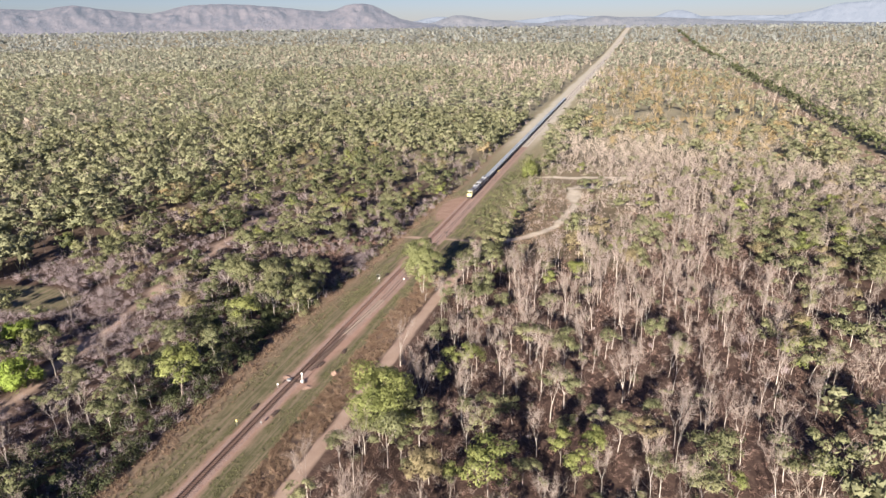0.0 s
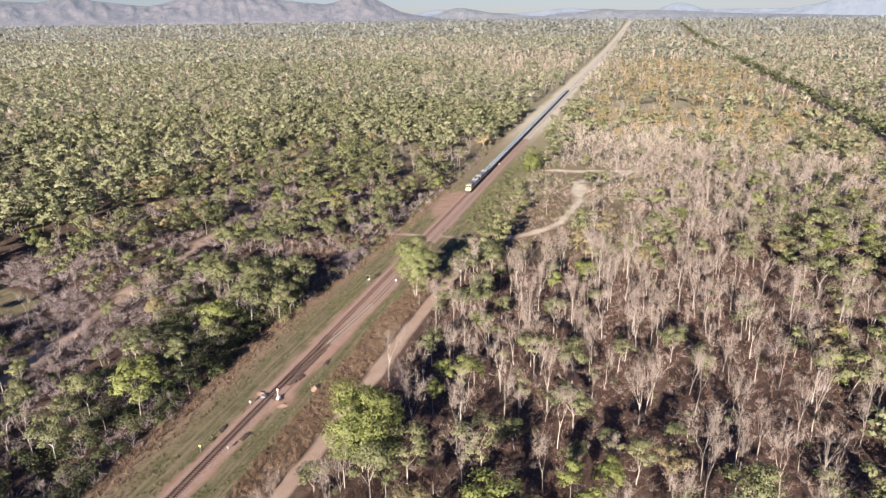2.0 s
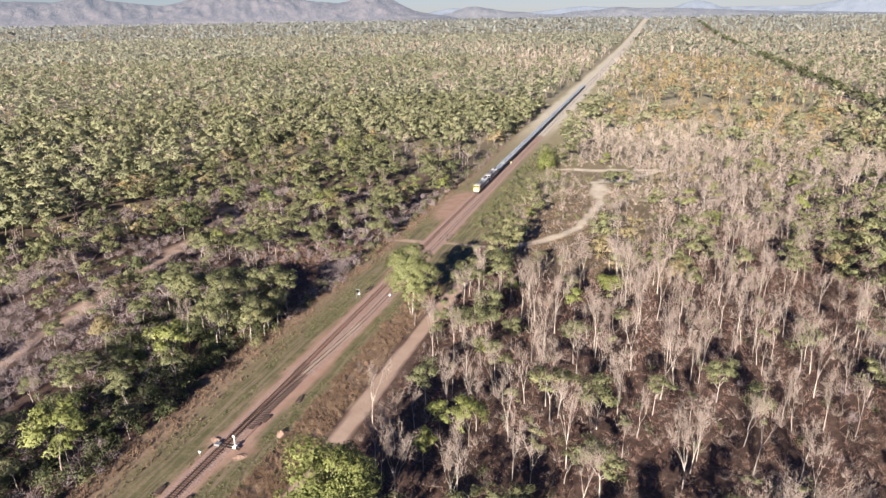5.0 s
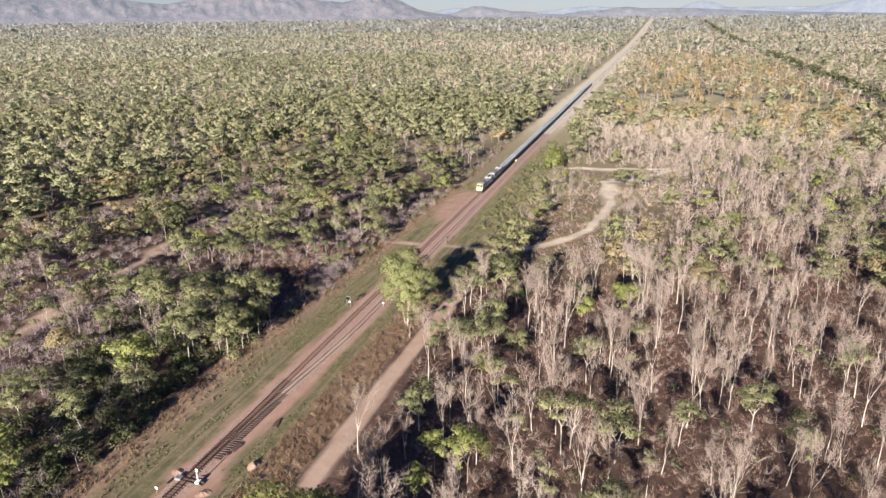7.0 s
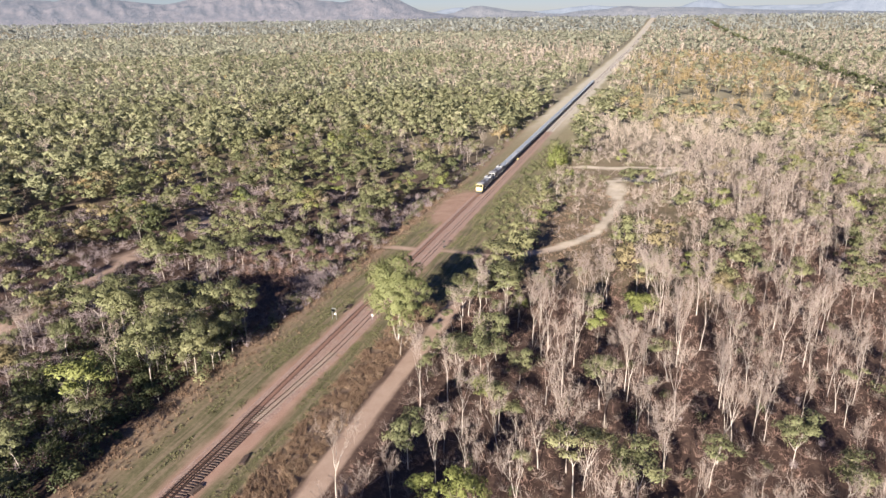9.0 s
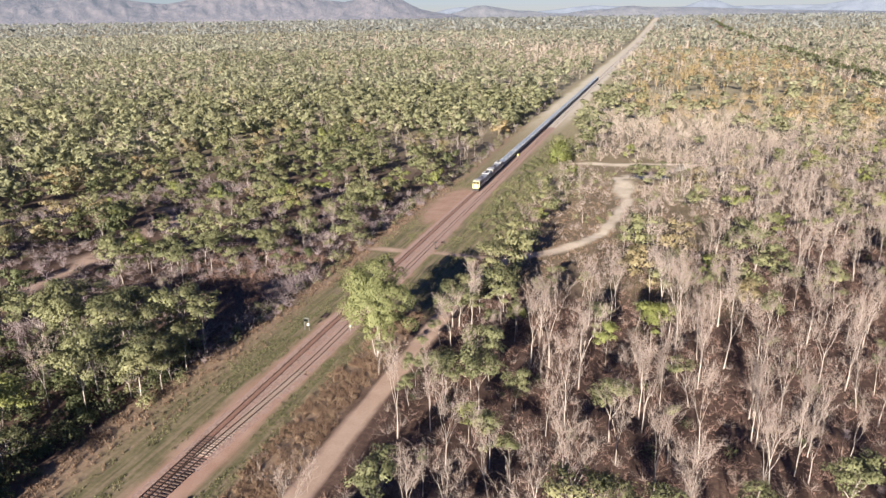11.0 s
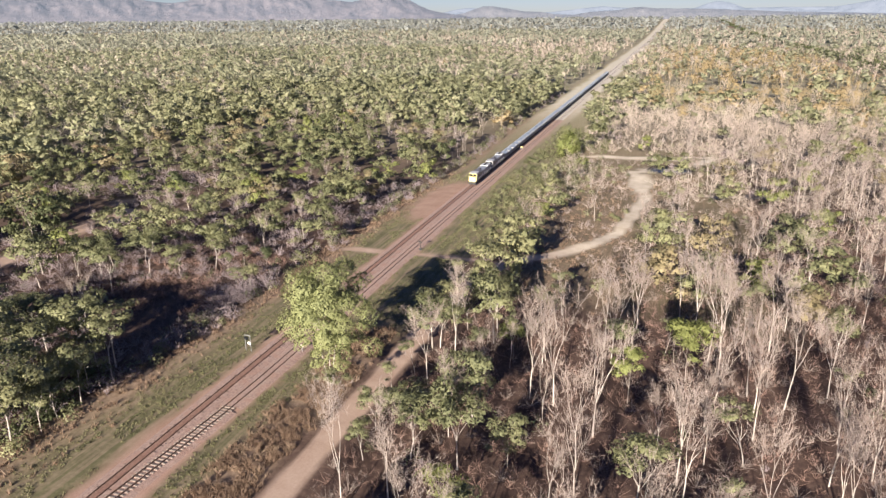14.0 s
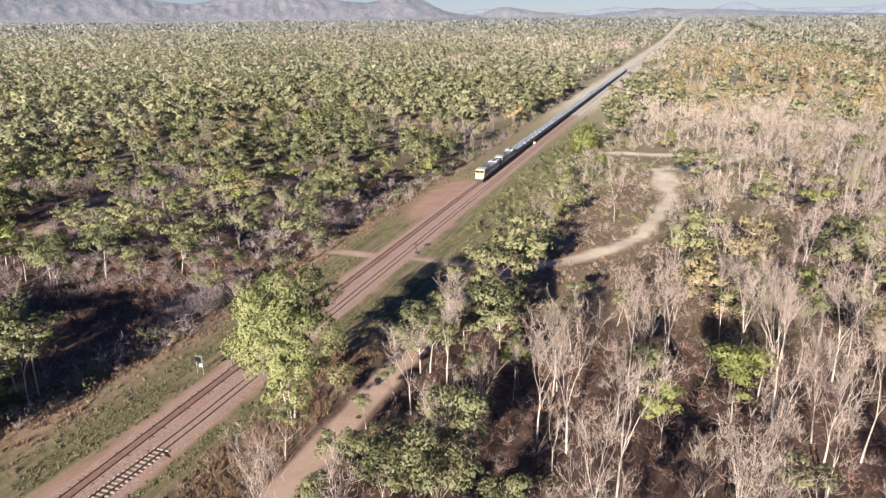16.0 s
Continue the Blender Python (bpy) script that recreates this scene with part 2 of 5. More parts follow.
class Soup:
    """Triangles gathered from tubes, twigs and leaf blades."""

    def __init__(self):
        self.v, self.f, self.n, self.nrm, self.bent = [], [], 0, [], False

    def add(self, v, f, nrm=None):
        f = np.asarray(f, np.int32)
        if f.shape[1] == 4:
            f = np.concatenate([f[:, [0, 1, 2]], f[:, [0, 2, 3]]])
        if nrm is None:
            nrm = np.zeros((len(v), 3), np.float32)
            nrm[:, 2] = 1
            a = np.asarray(v, np.float32)[f]
            fn = np.cross(a[:, 1] - a[:, 0], a[:, 2] - a[:, 0])
            fn /= np.linalg.norm(fn, axis=1)[:, None] + 1e-9
            nrm[f.ravel()] = np.repeat(fn, a.shape[1], 0)
        else:
            self.bent = True
        self.nrm.append(np.asarray(nrm, np.float32))
        self.v.append(np.asarray(v, np.float32))
        self.f.append(f + self.n)
        self.n += len(v)

    def tube(self, pts, radii, k=4):
        pts = np.asarray(pts, float)
        rings = []
        for i, (p, r) in enumerate(zip(pts, radii)):
            d = pts[min(i + 1, len(pts) - 1)] - pts[max(i - 1, 0)]
            d /= np.linalg.norm(d) + 1e-9
            u = np.cross(d, (0.3, 1, 0.1) if abs(d[2]) > 0.8 else (0, 0, 1))
            u /= np.linalg.norm(u) + 1e-9
            w = np.cross(d, u)
            a = np.arange(k) * 2 * math.pi / k
            rings.append(p + r * (np.cos(a)[:, None] * u + np.sin(a)[:, None] * w))
        f = [(i * k + j, i * k + (j + 1) % k, (i + 1) * k + (j + 1) % k, (i + 1) * k + j) for i in range(len(pts) - 1) for j in range(k)]
        self.add(np.concatenate(rings), f)

    def strips(self, p0, p1, width, rng):
        """Thin flat twigs from each p0 to each p1."""
        p0, p1 = np.asarray(p0), np.asarray(p1)
        d = p1 - p0
        s = np.cross(d, rng.normal(size=d.shape))
        s *= (width / 2 / (np.linalg.norm(s, axis=1) + 1e-9))[:, None]
        v = np.stack([p0 - s * 1.3, p0 + s * 1.3, p1], 1).reshape(-1, 3)
        self.add(v, np.arange(len(v)).reshape(-1, 3))

    def blades(self, c, size, rng, flat=0.0, slim=0.55, out=None, soft=0.84):
        """Pointed sprays of leaves at the centres c."""
        n = len(c)
        u = rng.normal(size=(n, 3))
        u[:, 2] *= 1 - flat
        u /= np.linalg.norm(u, axis=1)[:, None]
        w = np.cross(u, rng.normal(size=(n, 3)))
        w /= np.linalg.norm(w, axis=1)[:, None]
        nrm = None
        if out is not None:
            out = out / (np.linalg.norm(out, axis=1)[:, None] + 1e-9)
            fn = np.cross(w, u)
            flip = np.where((fn * out).sum(1) < 0, -1.0, 1.0)[:, None]
            w, fn = w * flip, fn * flip
            nrm = out * soft + fn * (1 - soft)
            nrm = np.repeat(nrm / np.linalg.norm(nrm, axis=1)[:, None], 3, 0)
        L = (size * rng.uniform(0.6, 1.4, n))[:, None]
        v = np.stack([c + u * L, c - u * L * 0.75 - w * L * slim, c - u * L * 0.75 + w * L * slim], 1).reshape(-1, 3)
        self.add(v, np.arange(3 * n).reshape(-1, 3), nrm)

    def mass(self, c, r, n, rng, bias, size, slim=0.5):
        """Sprays that fill the inside of a clump."""
        q = rng.normal(size=(n, 3))
        q /= np.linalg.norm(q, axis=1)[:, None]
        self.blades(c + q * r * rng.uniform(0.15, 0.72, (n, 1)), size, rng, 0.1, slim, q * 0.8 + bias)

    def mesh(self, name, mat):
        me = mesh_np(name, np.concatenate(self.v), np.concatenate(self.f), mat, self.bent)
        if self.bent:
            n = np.concatenate(self.nrm)
            me.normals_split_custom_set_from_vertices(n)
            NORMALS[me.name] = n
        return me


def smooth01(a, b, x):
    t = np.clip((np.asarray(x, float) - a) / (b - a), 0, 1)
    return t * t * (3 - 2 * t)


LATTICE = np.random.default_rng(5).random((256, 256))


def vnoise(x, y, size):
    """Smooth value noise in 0..1 with bumps of that size in metres."""
    x, y = np.asarray(x, float) / size + 1000, np.asarray(y, float) / size + 1000
    i, j = np.floor(x).astype(int), np.floor(y).astype(int)
    u, v = x - i, y - j
    u, v = u * u * (3 - 2 * u), v * v * (3 - 2 * v)
    g = lambda a, b: LATTICE[a % 256, b % 256]
    return (g(i, j) * (1 - u) + g(i + 1, j) * u) * (1 - v) + (g(i, j + 1) * (1 - u) + g(i + 1, j + 1) * u) * v


# ---- the lie of the land ----
def land(x, y):
    """Height of the ground: a level plain that lifts a little towards the hills."""
    x, y = np.asarray(x, float), np.asarray(y, float)
    d = np.hypot(x - 60, y)
    bumpy = (vnoise(x, y, 9) - 0.5) * 0.5 * smooth01(16, 26, np.abs(x - 2)) * (d < 900)
    return 40 * smooth01(1400, 4700, d) * (y > 0) + bumpy


def path_distance(x, y, pts):
    """Distance to a bent line through the points given."""
    best = np.full(np.shape(x), 1e9)
    for (ax, ay), (bx, by) in zip(pts[:-1], pts[1:]):
        dx, dy = bx - ax, by - ay
        t = np.clip(((x - ax) * dx + (y - ay) * dy) / (dx * dx + dy * dy), 0, 1)
        best = np.minimum(best, np.hypot(x - ax - t * dx, y - ay - t * dy))
    return best


def zone(x, y):
    """Coordinates on the slightly skewed grid in which the zones of the wood are laid out."""
    x, y = np.asarray(x, float), np.asarray(y, float)
    u, v = np.clip(x, -220, 240) / 100, np.clip(y, 0, 450) / 100
    return x + (0.727 * u +5.677 * u * u -0.334 * u * v +0.297 * u * u * v +0.043 * u * v * v +0.085 * u ** 3), y + (4.994 * u +0.064 * u * u +3.464 * u * v +0.505 * u * u * v +0.451 * u * v * v +0.792 * u ** 3)


ROADS = [
    ([(17.7, 19), (19.1, 76.5), (20.2, 98.2), (20.4, 127.9), (20.3, 157.6), (21.2, 179.3), (21.6, 197), (22.6, 221.6), (27.5, 239.7), (37.6, 249.5), (45.7, 260), (50.7, 272), (52.3, 284), (54.3, 300), (56, 313), (53, 333), (49.5, 346)], 1.7),
    ([(-59.8, 43.7), (-62, 74.7), (-68.5, 98.9), (-71.9, 124), (-77.4, 153.7), (-84.3, 201.5), (-91.2, 251.8)], 1.8),
    ([(-13.1, 238.6), (1, 239.8), (7.9, 240.2), (15.8, 240.4), (26.5, 238.7)], 0.95),
    ([(28, 372.5), (48.4, 374.5), (79.6, 381)], 1.6),
    ([(49.5, 346), (63.7, 353.5), (77, 376)], 2.0),
    ([(73.3, 316.9), (104.5, 325.4)], 0.8),
]
SAND = [(53.2, 330, 4.6, 17), (61, 352, 10, 5), (50, 372.5, 19, 2.6), (-86.7, 244.8, 6, 9), (-98, 259.3, 4, 6)]
CLEARINGS = [(-120.3, 138.8, 24, 12), (-106.3, 105.6, 12, 9)]


def wood_edge(y):
    """Where the western verge ends and the wood begins."""
    return np.interp(y, (60, 115, 141, 155, 168, 195, 235, 362, 445, 612), (-14.8, -15, -16.6, -16.4, -15.4, -14.3, -14.3, -12.5, -14, -14.5))


def cover(x, y):
    """How much road, grass, gravel, straw and open clearing there is at each place."""
    wob = (vnoise(x, y, 3) - 0.5) * 1.2 + (vnoise(x, y, 11) - 0.5) * 1.4
    road = np.zeros(np.shape(x))
    for pts, half in ROADS:
        d = path_distance(x, y, pts) + wob * 0.4
        road = np.maximum(road, 1 - smooth01(half - 0.2, half + 0.6, d))
    # The far corridor takes the road colour, so it gets the painted haze too.
    road = np.maximum(road, 0.85 * smooth01(400, 560, y) * smooth01(-14, -9, x + wob * 2) * (1 - smooth01(8, 13, x + wob * 2)))
    for cx, cy, rx, ry in SAND:
        d = np.hypot((x - cx) / rx, (y - cy) / ry) + wob * 0.2
        road = np.maximum(road, 0.9 * (1 - smooth01(0.7, 1.1, d)))
    clear = np.zeros(np.shape(x))
    for cx, cy, rx, ry in CLEARINGS:
        clear = np.maximum(clear, 1 - smooth01(0.8, 1.1, np.hypot((x - cx) / rx, (y - cy) / ry) + wob * 0.1))
    px = x
    x, y = zone(x, y)
    left = wood_edge(y) + wob * 0.8
    grass = smooth01(-1, 1, x - left) * (1 - smooth01(10, 13, x + wob))
    grass = np.maximum(grass, smooth01(190, 215, y) * (1 - smooth01(285, 330, y)) * smooth01(3, 5, x) * (1 - smooth01(18, 21, x + wob)))
    grass = np.maximum(grass, clear)
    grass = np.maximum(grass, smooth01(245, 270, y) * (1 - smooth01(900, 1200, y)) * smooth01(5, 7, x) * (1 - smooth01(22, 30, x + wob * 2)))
    grass = np.maximum(grass, 0.6 * smooth01(24, 30, x) * (1 - smooth01(84, 94, x)) * smooth01(222, 235, y) * (1 - smooth01(400, 420, y)))
    straw = smooth01(-1, 1, x - left + 2.5) * (1 - smooth01(2.0, 4.5, x - left)) * (1 - 0.6 * smooth01(420, 520, y))
    straw = np.maximum(straw, smooth01(9, 12, x + wob) * (1 - smooth01(17, 19, x + wob)) * (1 - smooth01(185, 205, y)))
    straw = np.maximum(straw, smooth01(24, 28, x) * (1 - smooth01(54, 60, x)) * smooth01(222, 232, y) * (1 - smooth01(300, 330, y)) * 0.45)
    straw = np.maximum(straw, smooth01(22, 28, x) * (1 - smooth01(84, 92, x)) * smooth01(312, 326, y + wob) * (1 - smooth01(398, 412, y + wob)) * 0.4)
    straw = np.maximum(straw, 0.35 * smooth01(-1, 1, x - left) * (1 - smooth01(-11, -8, x + wob)) * (y < 330))
    straw = np.maximum(straw, 0.3 * smooth01(330, 430, y) * smooth01(-1, 1, x - left) * (1 - smooth01(18, 24, x + wob)))
    straw = np.clip(straw * (0.55 + 0.6 * vnoise(x, y, 4)), 0, 1)
    gravel = smooth01(-3.8, -2.4, x + wob * 0.6) * (1 - smooth01(5.4 - 2.9 * (1 - smooth01(100, 150, y)), 6.8 - 2.9 * (1 - smooth01(100, 150, y)), x + wob * 0.6))
    yard = 1 - smooth01(0.7, 1.15, np.hypot((x + 5) / 6.5, (y - 290) / 26) + wob * 0.12)
    gravel = np.maximum(gravel, 0.85 * yard)
    gravel = np.maximum(gravel, 0.9 * (1 - smooth01(0.7, 1.1, np.hypot((x - 1.5) / 5.5, (y - 113) / 4.5) + wob * 0.2)))
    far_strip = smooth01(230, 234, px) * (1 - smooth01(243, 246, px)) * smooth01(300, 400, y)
    return road, grass, gravel, np.maximum(straw, far_strip), clear


def axis(*runs):
    out = []
    for a, b, s in runs:
        out += list(np.arange(a, b, s))
    return np.array(out + [runs[-1][1]])


def build_ground():
    xs = axis((-4990, -1500, 250), (-1500, -400, 70), (-400, -130, 15), (-130, -30, 3.6), (-30, 15, 1.4), (15, 29, 0.6), (29, 60, 1.4), (60, 130, 3.5), (130, 330, 8), (330, 1500, 65), (1500, 4990, 250))
    ys = axis((-1500, 0, 150), (0, 40, 10), (40, 300, 1.6), (300, 420, 2.5), (420, 800, 10), (800, 2000, 50), (2000, 4950, 120))
    X, Y = np.meshgrid(xs, ys)
    V = np.stack([X, Y, land(X, Y)], -1).reshape(-1, 3)
    nx, ny = len(xs), len(ys)
    i = np.arange((ny - 1) * nx).reshape(ny - 1, nx)[:, :-1].ravel()
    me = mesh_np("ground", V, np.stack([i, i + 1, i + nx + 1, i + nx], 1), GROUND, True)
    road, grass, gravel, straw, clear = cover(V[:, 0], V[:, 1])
    # First channel of the second layer weighs the painted haze by distance.
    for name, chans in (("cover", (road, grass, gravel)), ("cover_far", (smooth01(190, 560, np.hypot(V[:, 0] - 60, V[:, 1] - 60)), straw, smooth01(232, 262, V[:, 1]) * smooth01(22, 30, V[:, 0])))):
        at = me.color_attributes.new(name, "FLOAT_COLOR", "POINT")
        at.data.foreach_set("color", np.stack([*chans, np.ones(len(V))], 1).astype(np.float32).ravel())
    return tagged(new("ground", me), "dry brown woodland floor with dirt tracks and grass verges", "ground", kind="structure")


build_ground()


# ---- hills on the horizon ----
def hills(name, dist, profile, depth, seed, mat, label):
    """A range of eroded hills; profile gives azimuth, foot and crest in degrees of elevation."""
    rng = np.random.default_rng(seed)
    prof = np.array(profile)
    az = np.linspace(prof[0, 0], prof[-1, 0], 420)
    foot, crest = np.interp(az, prof[:, 0], prof[:, 1]), np.interp(az, prof[:, 0], prof[:, 2])
    rows = 34
    V = []
    for j in range(rows):
        s = j / (rows - 1)
        up = math.sin(min(s / 0.72, 1) * math.pi / 2) if s < 0.72 else 1 - 0.9 * ((s - 0.72) / 0.28) ** 1.5
        d = dist + depth * s
        e = radians(1) * (foot + (crest - foot) * up)
        x, y = EYE[0] + d * np.sin(np.radians(az)), EYE[1] + d * np.cos(np.radians(az))
        ridges = np.abs(vnoise(az * 60, np.full_like(az, s * 260), 55) - 0.5) + 0.5 * np.abs(vnoise(az * 60, np.full_like(az, s * 260), 23) - 0.5)
        z = EYE[2] + d * np.tan(e) - (ridges - 0.35) * (crest - foot) * 28 * math.sin(math.pi * min(s / 0.72, 1)) - (20 if j == 0 else 0)
        V.append(np.stack([x, y, z], -1))
    n = len(az)
    V = np.concatenate(V)
    i = np.arange((rows - 1) * n).reshape(rows - 1, n)[:, :-1].ravel()
    return tagged(new(name, mesh_np(name, V, np.stack([i, i + 1, i + n + 1, i + n], 1), mat, True)), label, "hills", kind="structure")


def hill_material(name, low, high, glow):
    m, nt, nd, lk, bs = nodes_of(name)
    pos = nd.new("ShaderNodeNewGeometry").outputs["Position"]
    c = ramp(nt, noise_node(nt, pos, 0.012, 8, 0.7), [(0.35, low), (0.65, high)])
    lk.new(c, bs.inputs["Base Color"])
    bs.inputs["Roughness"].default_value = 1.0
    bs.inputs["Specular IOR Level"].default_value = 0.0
    # Blue emission stands in for haze, stronger on the farther ranges.
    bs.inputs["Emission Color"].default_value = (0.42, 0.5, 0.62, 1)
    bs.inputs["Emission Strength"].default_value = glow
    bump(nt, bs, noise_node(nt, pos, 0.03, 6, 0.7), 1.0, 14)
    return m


EYE = (66, 60, 68)
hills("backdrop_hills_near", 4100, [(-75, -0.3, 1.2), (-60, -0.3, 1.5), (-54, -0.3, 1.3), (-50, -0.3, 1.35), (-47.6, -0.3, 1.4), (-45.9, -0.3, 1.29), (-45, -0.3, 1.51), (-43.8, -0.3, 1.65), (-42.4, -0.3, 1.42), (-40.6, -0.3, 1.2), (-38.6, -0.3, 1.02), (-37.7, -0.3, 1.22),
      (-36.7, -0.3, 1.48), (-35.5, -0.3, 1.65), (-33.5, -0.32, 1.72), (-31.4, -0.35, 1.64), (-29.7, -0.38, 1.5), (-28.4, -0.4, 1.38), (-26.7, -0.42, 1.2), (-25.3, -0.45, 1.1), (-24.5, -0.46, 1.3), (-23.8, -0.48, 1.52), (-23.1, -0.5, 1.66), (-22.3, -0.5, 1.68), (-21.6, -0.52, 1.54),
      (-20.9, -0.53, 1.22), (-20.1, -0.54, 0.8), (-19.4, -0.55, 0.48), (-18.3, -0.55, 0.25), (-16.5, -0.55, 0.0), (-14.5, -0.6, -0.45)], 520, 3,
      hill_material("hill_scrub", (0.05, 0.046, 0.055), (0.125, 0.105, 0.108), 0.135), "rocky purple-brown hills, haze painted as a blue glow")
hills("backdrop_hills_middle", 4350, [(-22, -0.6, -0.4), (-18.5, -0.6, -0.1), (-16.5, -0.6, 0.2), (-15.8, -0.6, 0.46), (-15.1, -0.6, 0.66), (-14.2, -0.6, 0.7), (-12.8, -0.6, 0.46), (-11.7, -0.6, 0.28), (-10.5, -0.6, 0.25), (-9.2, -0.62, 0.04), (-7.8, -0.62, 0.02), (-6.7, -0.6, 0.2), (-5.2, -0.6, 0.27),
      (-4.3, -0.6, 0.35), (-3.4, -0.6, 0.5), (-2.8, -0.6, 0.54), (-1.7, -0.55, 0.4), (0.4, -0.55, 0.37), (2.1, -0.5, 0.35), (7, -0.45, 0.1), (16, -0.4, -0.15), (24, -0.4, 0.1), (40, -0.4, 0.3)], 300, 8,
      hill_material("hill_far_scrub", (0.06, 0.056, 0.06), (0.11, 0.10, 0.10), 0.15), "low wooded hills, haze painted as a blue glow")
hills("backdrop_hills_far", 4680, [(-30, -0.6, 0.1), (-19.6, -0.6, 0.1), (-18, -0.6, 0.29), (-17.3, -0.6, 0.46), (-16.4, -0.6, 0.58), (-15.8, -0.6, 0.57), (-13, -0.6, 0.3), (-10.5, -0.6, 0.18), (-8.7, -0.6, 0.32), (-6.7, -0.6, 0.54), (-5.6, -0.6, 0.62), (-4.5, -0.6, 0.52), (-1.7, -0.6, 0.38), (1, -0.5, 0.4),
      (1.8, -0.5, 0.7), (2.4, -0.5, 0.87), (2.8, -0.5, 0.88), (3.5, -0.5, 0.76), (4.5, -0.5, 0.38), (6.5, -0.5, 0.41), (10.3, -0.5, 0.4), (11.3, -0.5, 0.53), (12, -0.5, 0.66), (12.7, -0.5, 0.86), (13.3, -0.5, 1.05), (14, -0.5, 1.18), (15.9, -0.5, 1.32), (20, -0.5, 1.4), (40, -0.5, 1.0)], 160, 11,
      hill_material("hill_haze_blue", (0.06, 0.065, 0.08), (0.09, 0.095, 0.11), 0.21), "distant hills tinted and glowing blue for haze")


# ---- railway ----
STEEL = surface("rail_steel", (0.10, 0.06, 0.045), (0.2, 0.13, 0.10), 2.0, 0.55, 0.5, 0.1)
TIMBER = surface("sleeper_timber", (0.045, 0.03, 0.025), (0.12, 0.08, 0.065), 4.0, 0.9, 0, 0.4)
PALE_TIMBER = surface("weathered_sleeper", (0.19, 0.15, 0.125), (0.32, 0.265, 0.225), 3.0, 0.9, 0, 0.4, (0.16, 0.11, 0.09))
BALLAST = surface("ballast_stone", (0.20, 0.128, 0.104), (0.41, 0.295, 0.248), 3.2, 0.95, 0, 0.9, (0.31, 0.185, 0.14))
# The same stone with haze painted in, for the far stretch of line.
BALLAST_HAZED = surface("hazed_ballast", (0.36, 0.315, 0.265), (0.54, 0.485, 0.42), 2.0, 0.95, 0, 0.5)
BALLAST_DARK = surface("oiled_ballast", (0.15, 0.075, 0.055), (0.28, 0.165, 0.125), 5.0, 0.95, 0, 0.9)
RUST_SOIL = surface("red_soil", (0.22, 0.14, 0.105), (0.36, 0.245, 0.19), 1.2, 0.95, 0, 0.6)
WHITE_PAINT = surface("white_paint", (0.68, 0.67, 0.64), (0.82, 0.81, 0.78), 4.0, 0.5, 0, 0.05)
YELLOW_PAINT = surface("yellow_paint", (0.58, 0.49, 0.16), (0.68, 0.59, 0.25), 1.5, 0.45, 0, 0.05, (0.5, 0.38, 0.08))
STEEL_GREY = surface("galvanised_steel", (0.30, 0.31, 0.32), (0.48, 0.49, 0.50), 3.0, 0.45, 0.7, 0.1)
DARK_STEEL = surface("dark_steel", (0.02, 0.02, 0.022), (0.06, 0.055, 0.05), 3.0, 0.6, 0.3, 0.1)
LOOP_X, GAUGE, RAIL_TOP = 3.75, 1.067, 0.42


def loop_x(y):
    return LOOP_X * smooth01(108, 180, y)


def ribbon(name, xs_of, section, y0, y1, step, mat):
    """A cross-section (x, z) swept along the line."""
    ys = np.arange(y0, y1 + 0.01, step)
    sec = np.array(section)
    k = len(sec)
    cx = xs_of(ys)
    V = np.stack([cx[:, None] + sec[None, :, 0], np.repeat(ys[:, None], k, 1), land(cx, ys)[:, None] + sec[None, :, 1]], -1).reshape(-1, 3)
    i = (np.arange(len(ys) - 1)[:, None] * k + np.arange(k - 1)[None, :]).ravel()
    return mesh_np(name, V, np.stack([i, i + 1, i + k + 1, i + k], 1), mat)


RAIL_SECTION = [(-0.062, 0.27), (-0.062, 0.29), (-0.012, 0.31), (-0.012, 0.37), (-0.034, 0.385), (-0.034, RAIL_TOP), (0.034, RAIL_TOP), (0.034, 0.385), (0.012, 0.37), (0.012, 0.31), (0.062, 0.29), (0.062, 0.27)]
straight = lambda y: np.zeros(np.shape(y))


def sleeper_mesh(name, mat, half):
    return box_mesh(name, mat, -half, half, -0.115, 0.115, 0.12, 0.275, bevel=0.015)


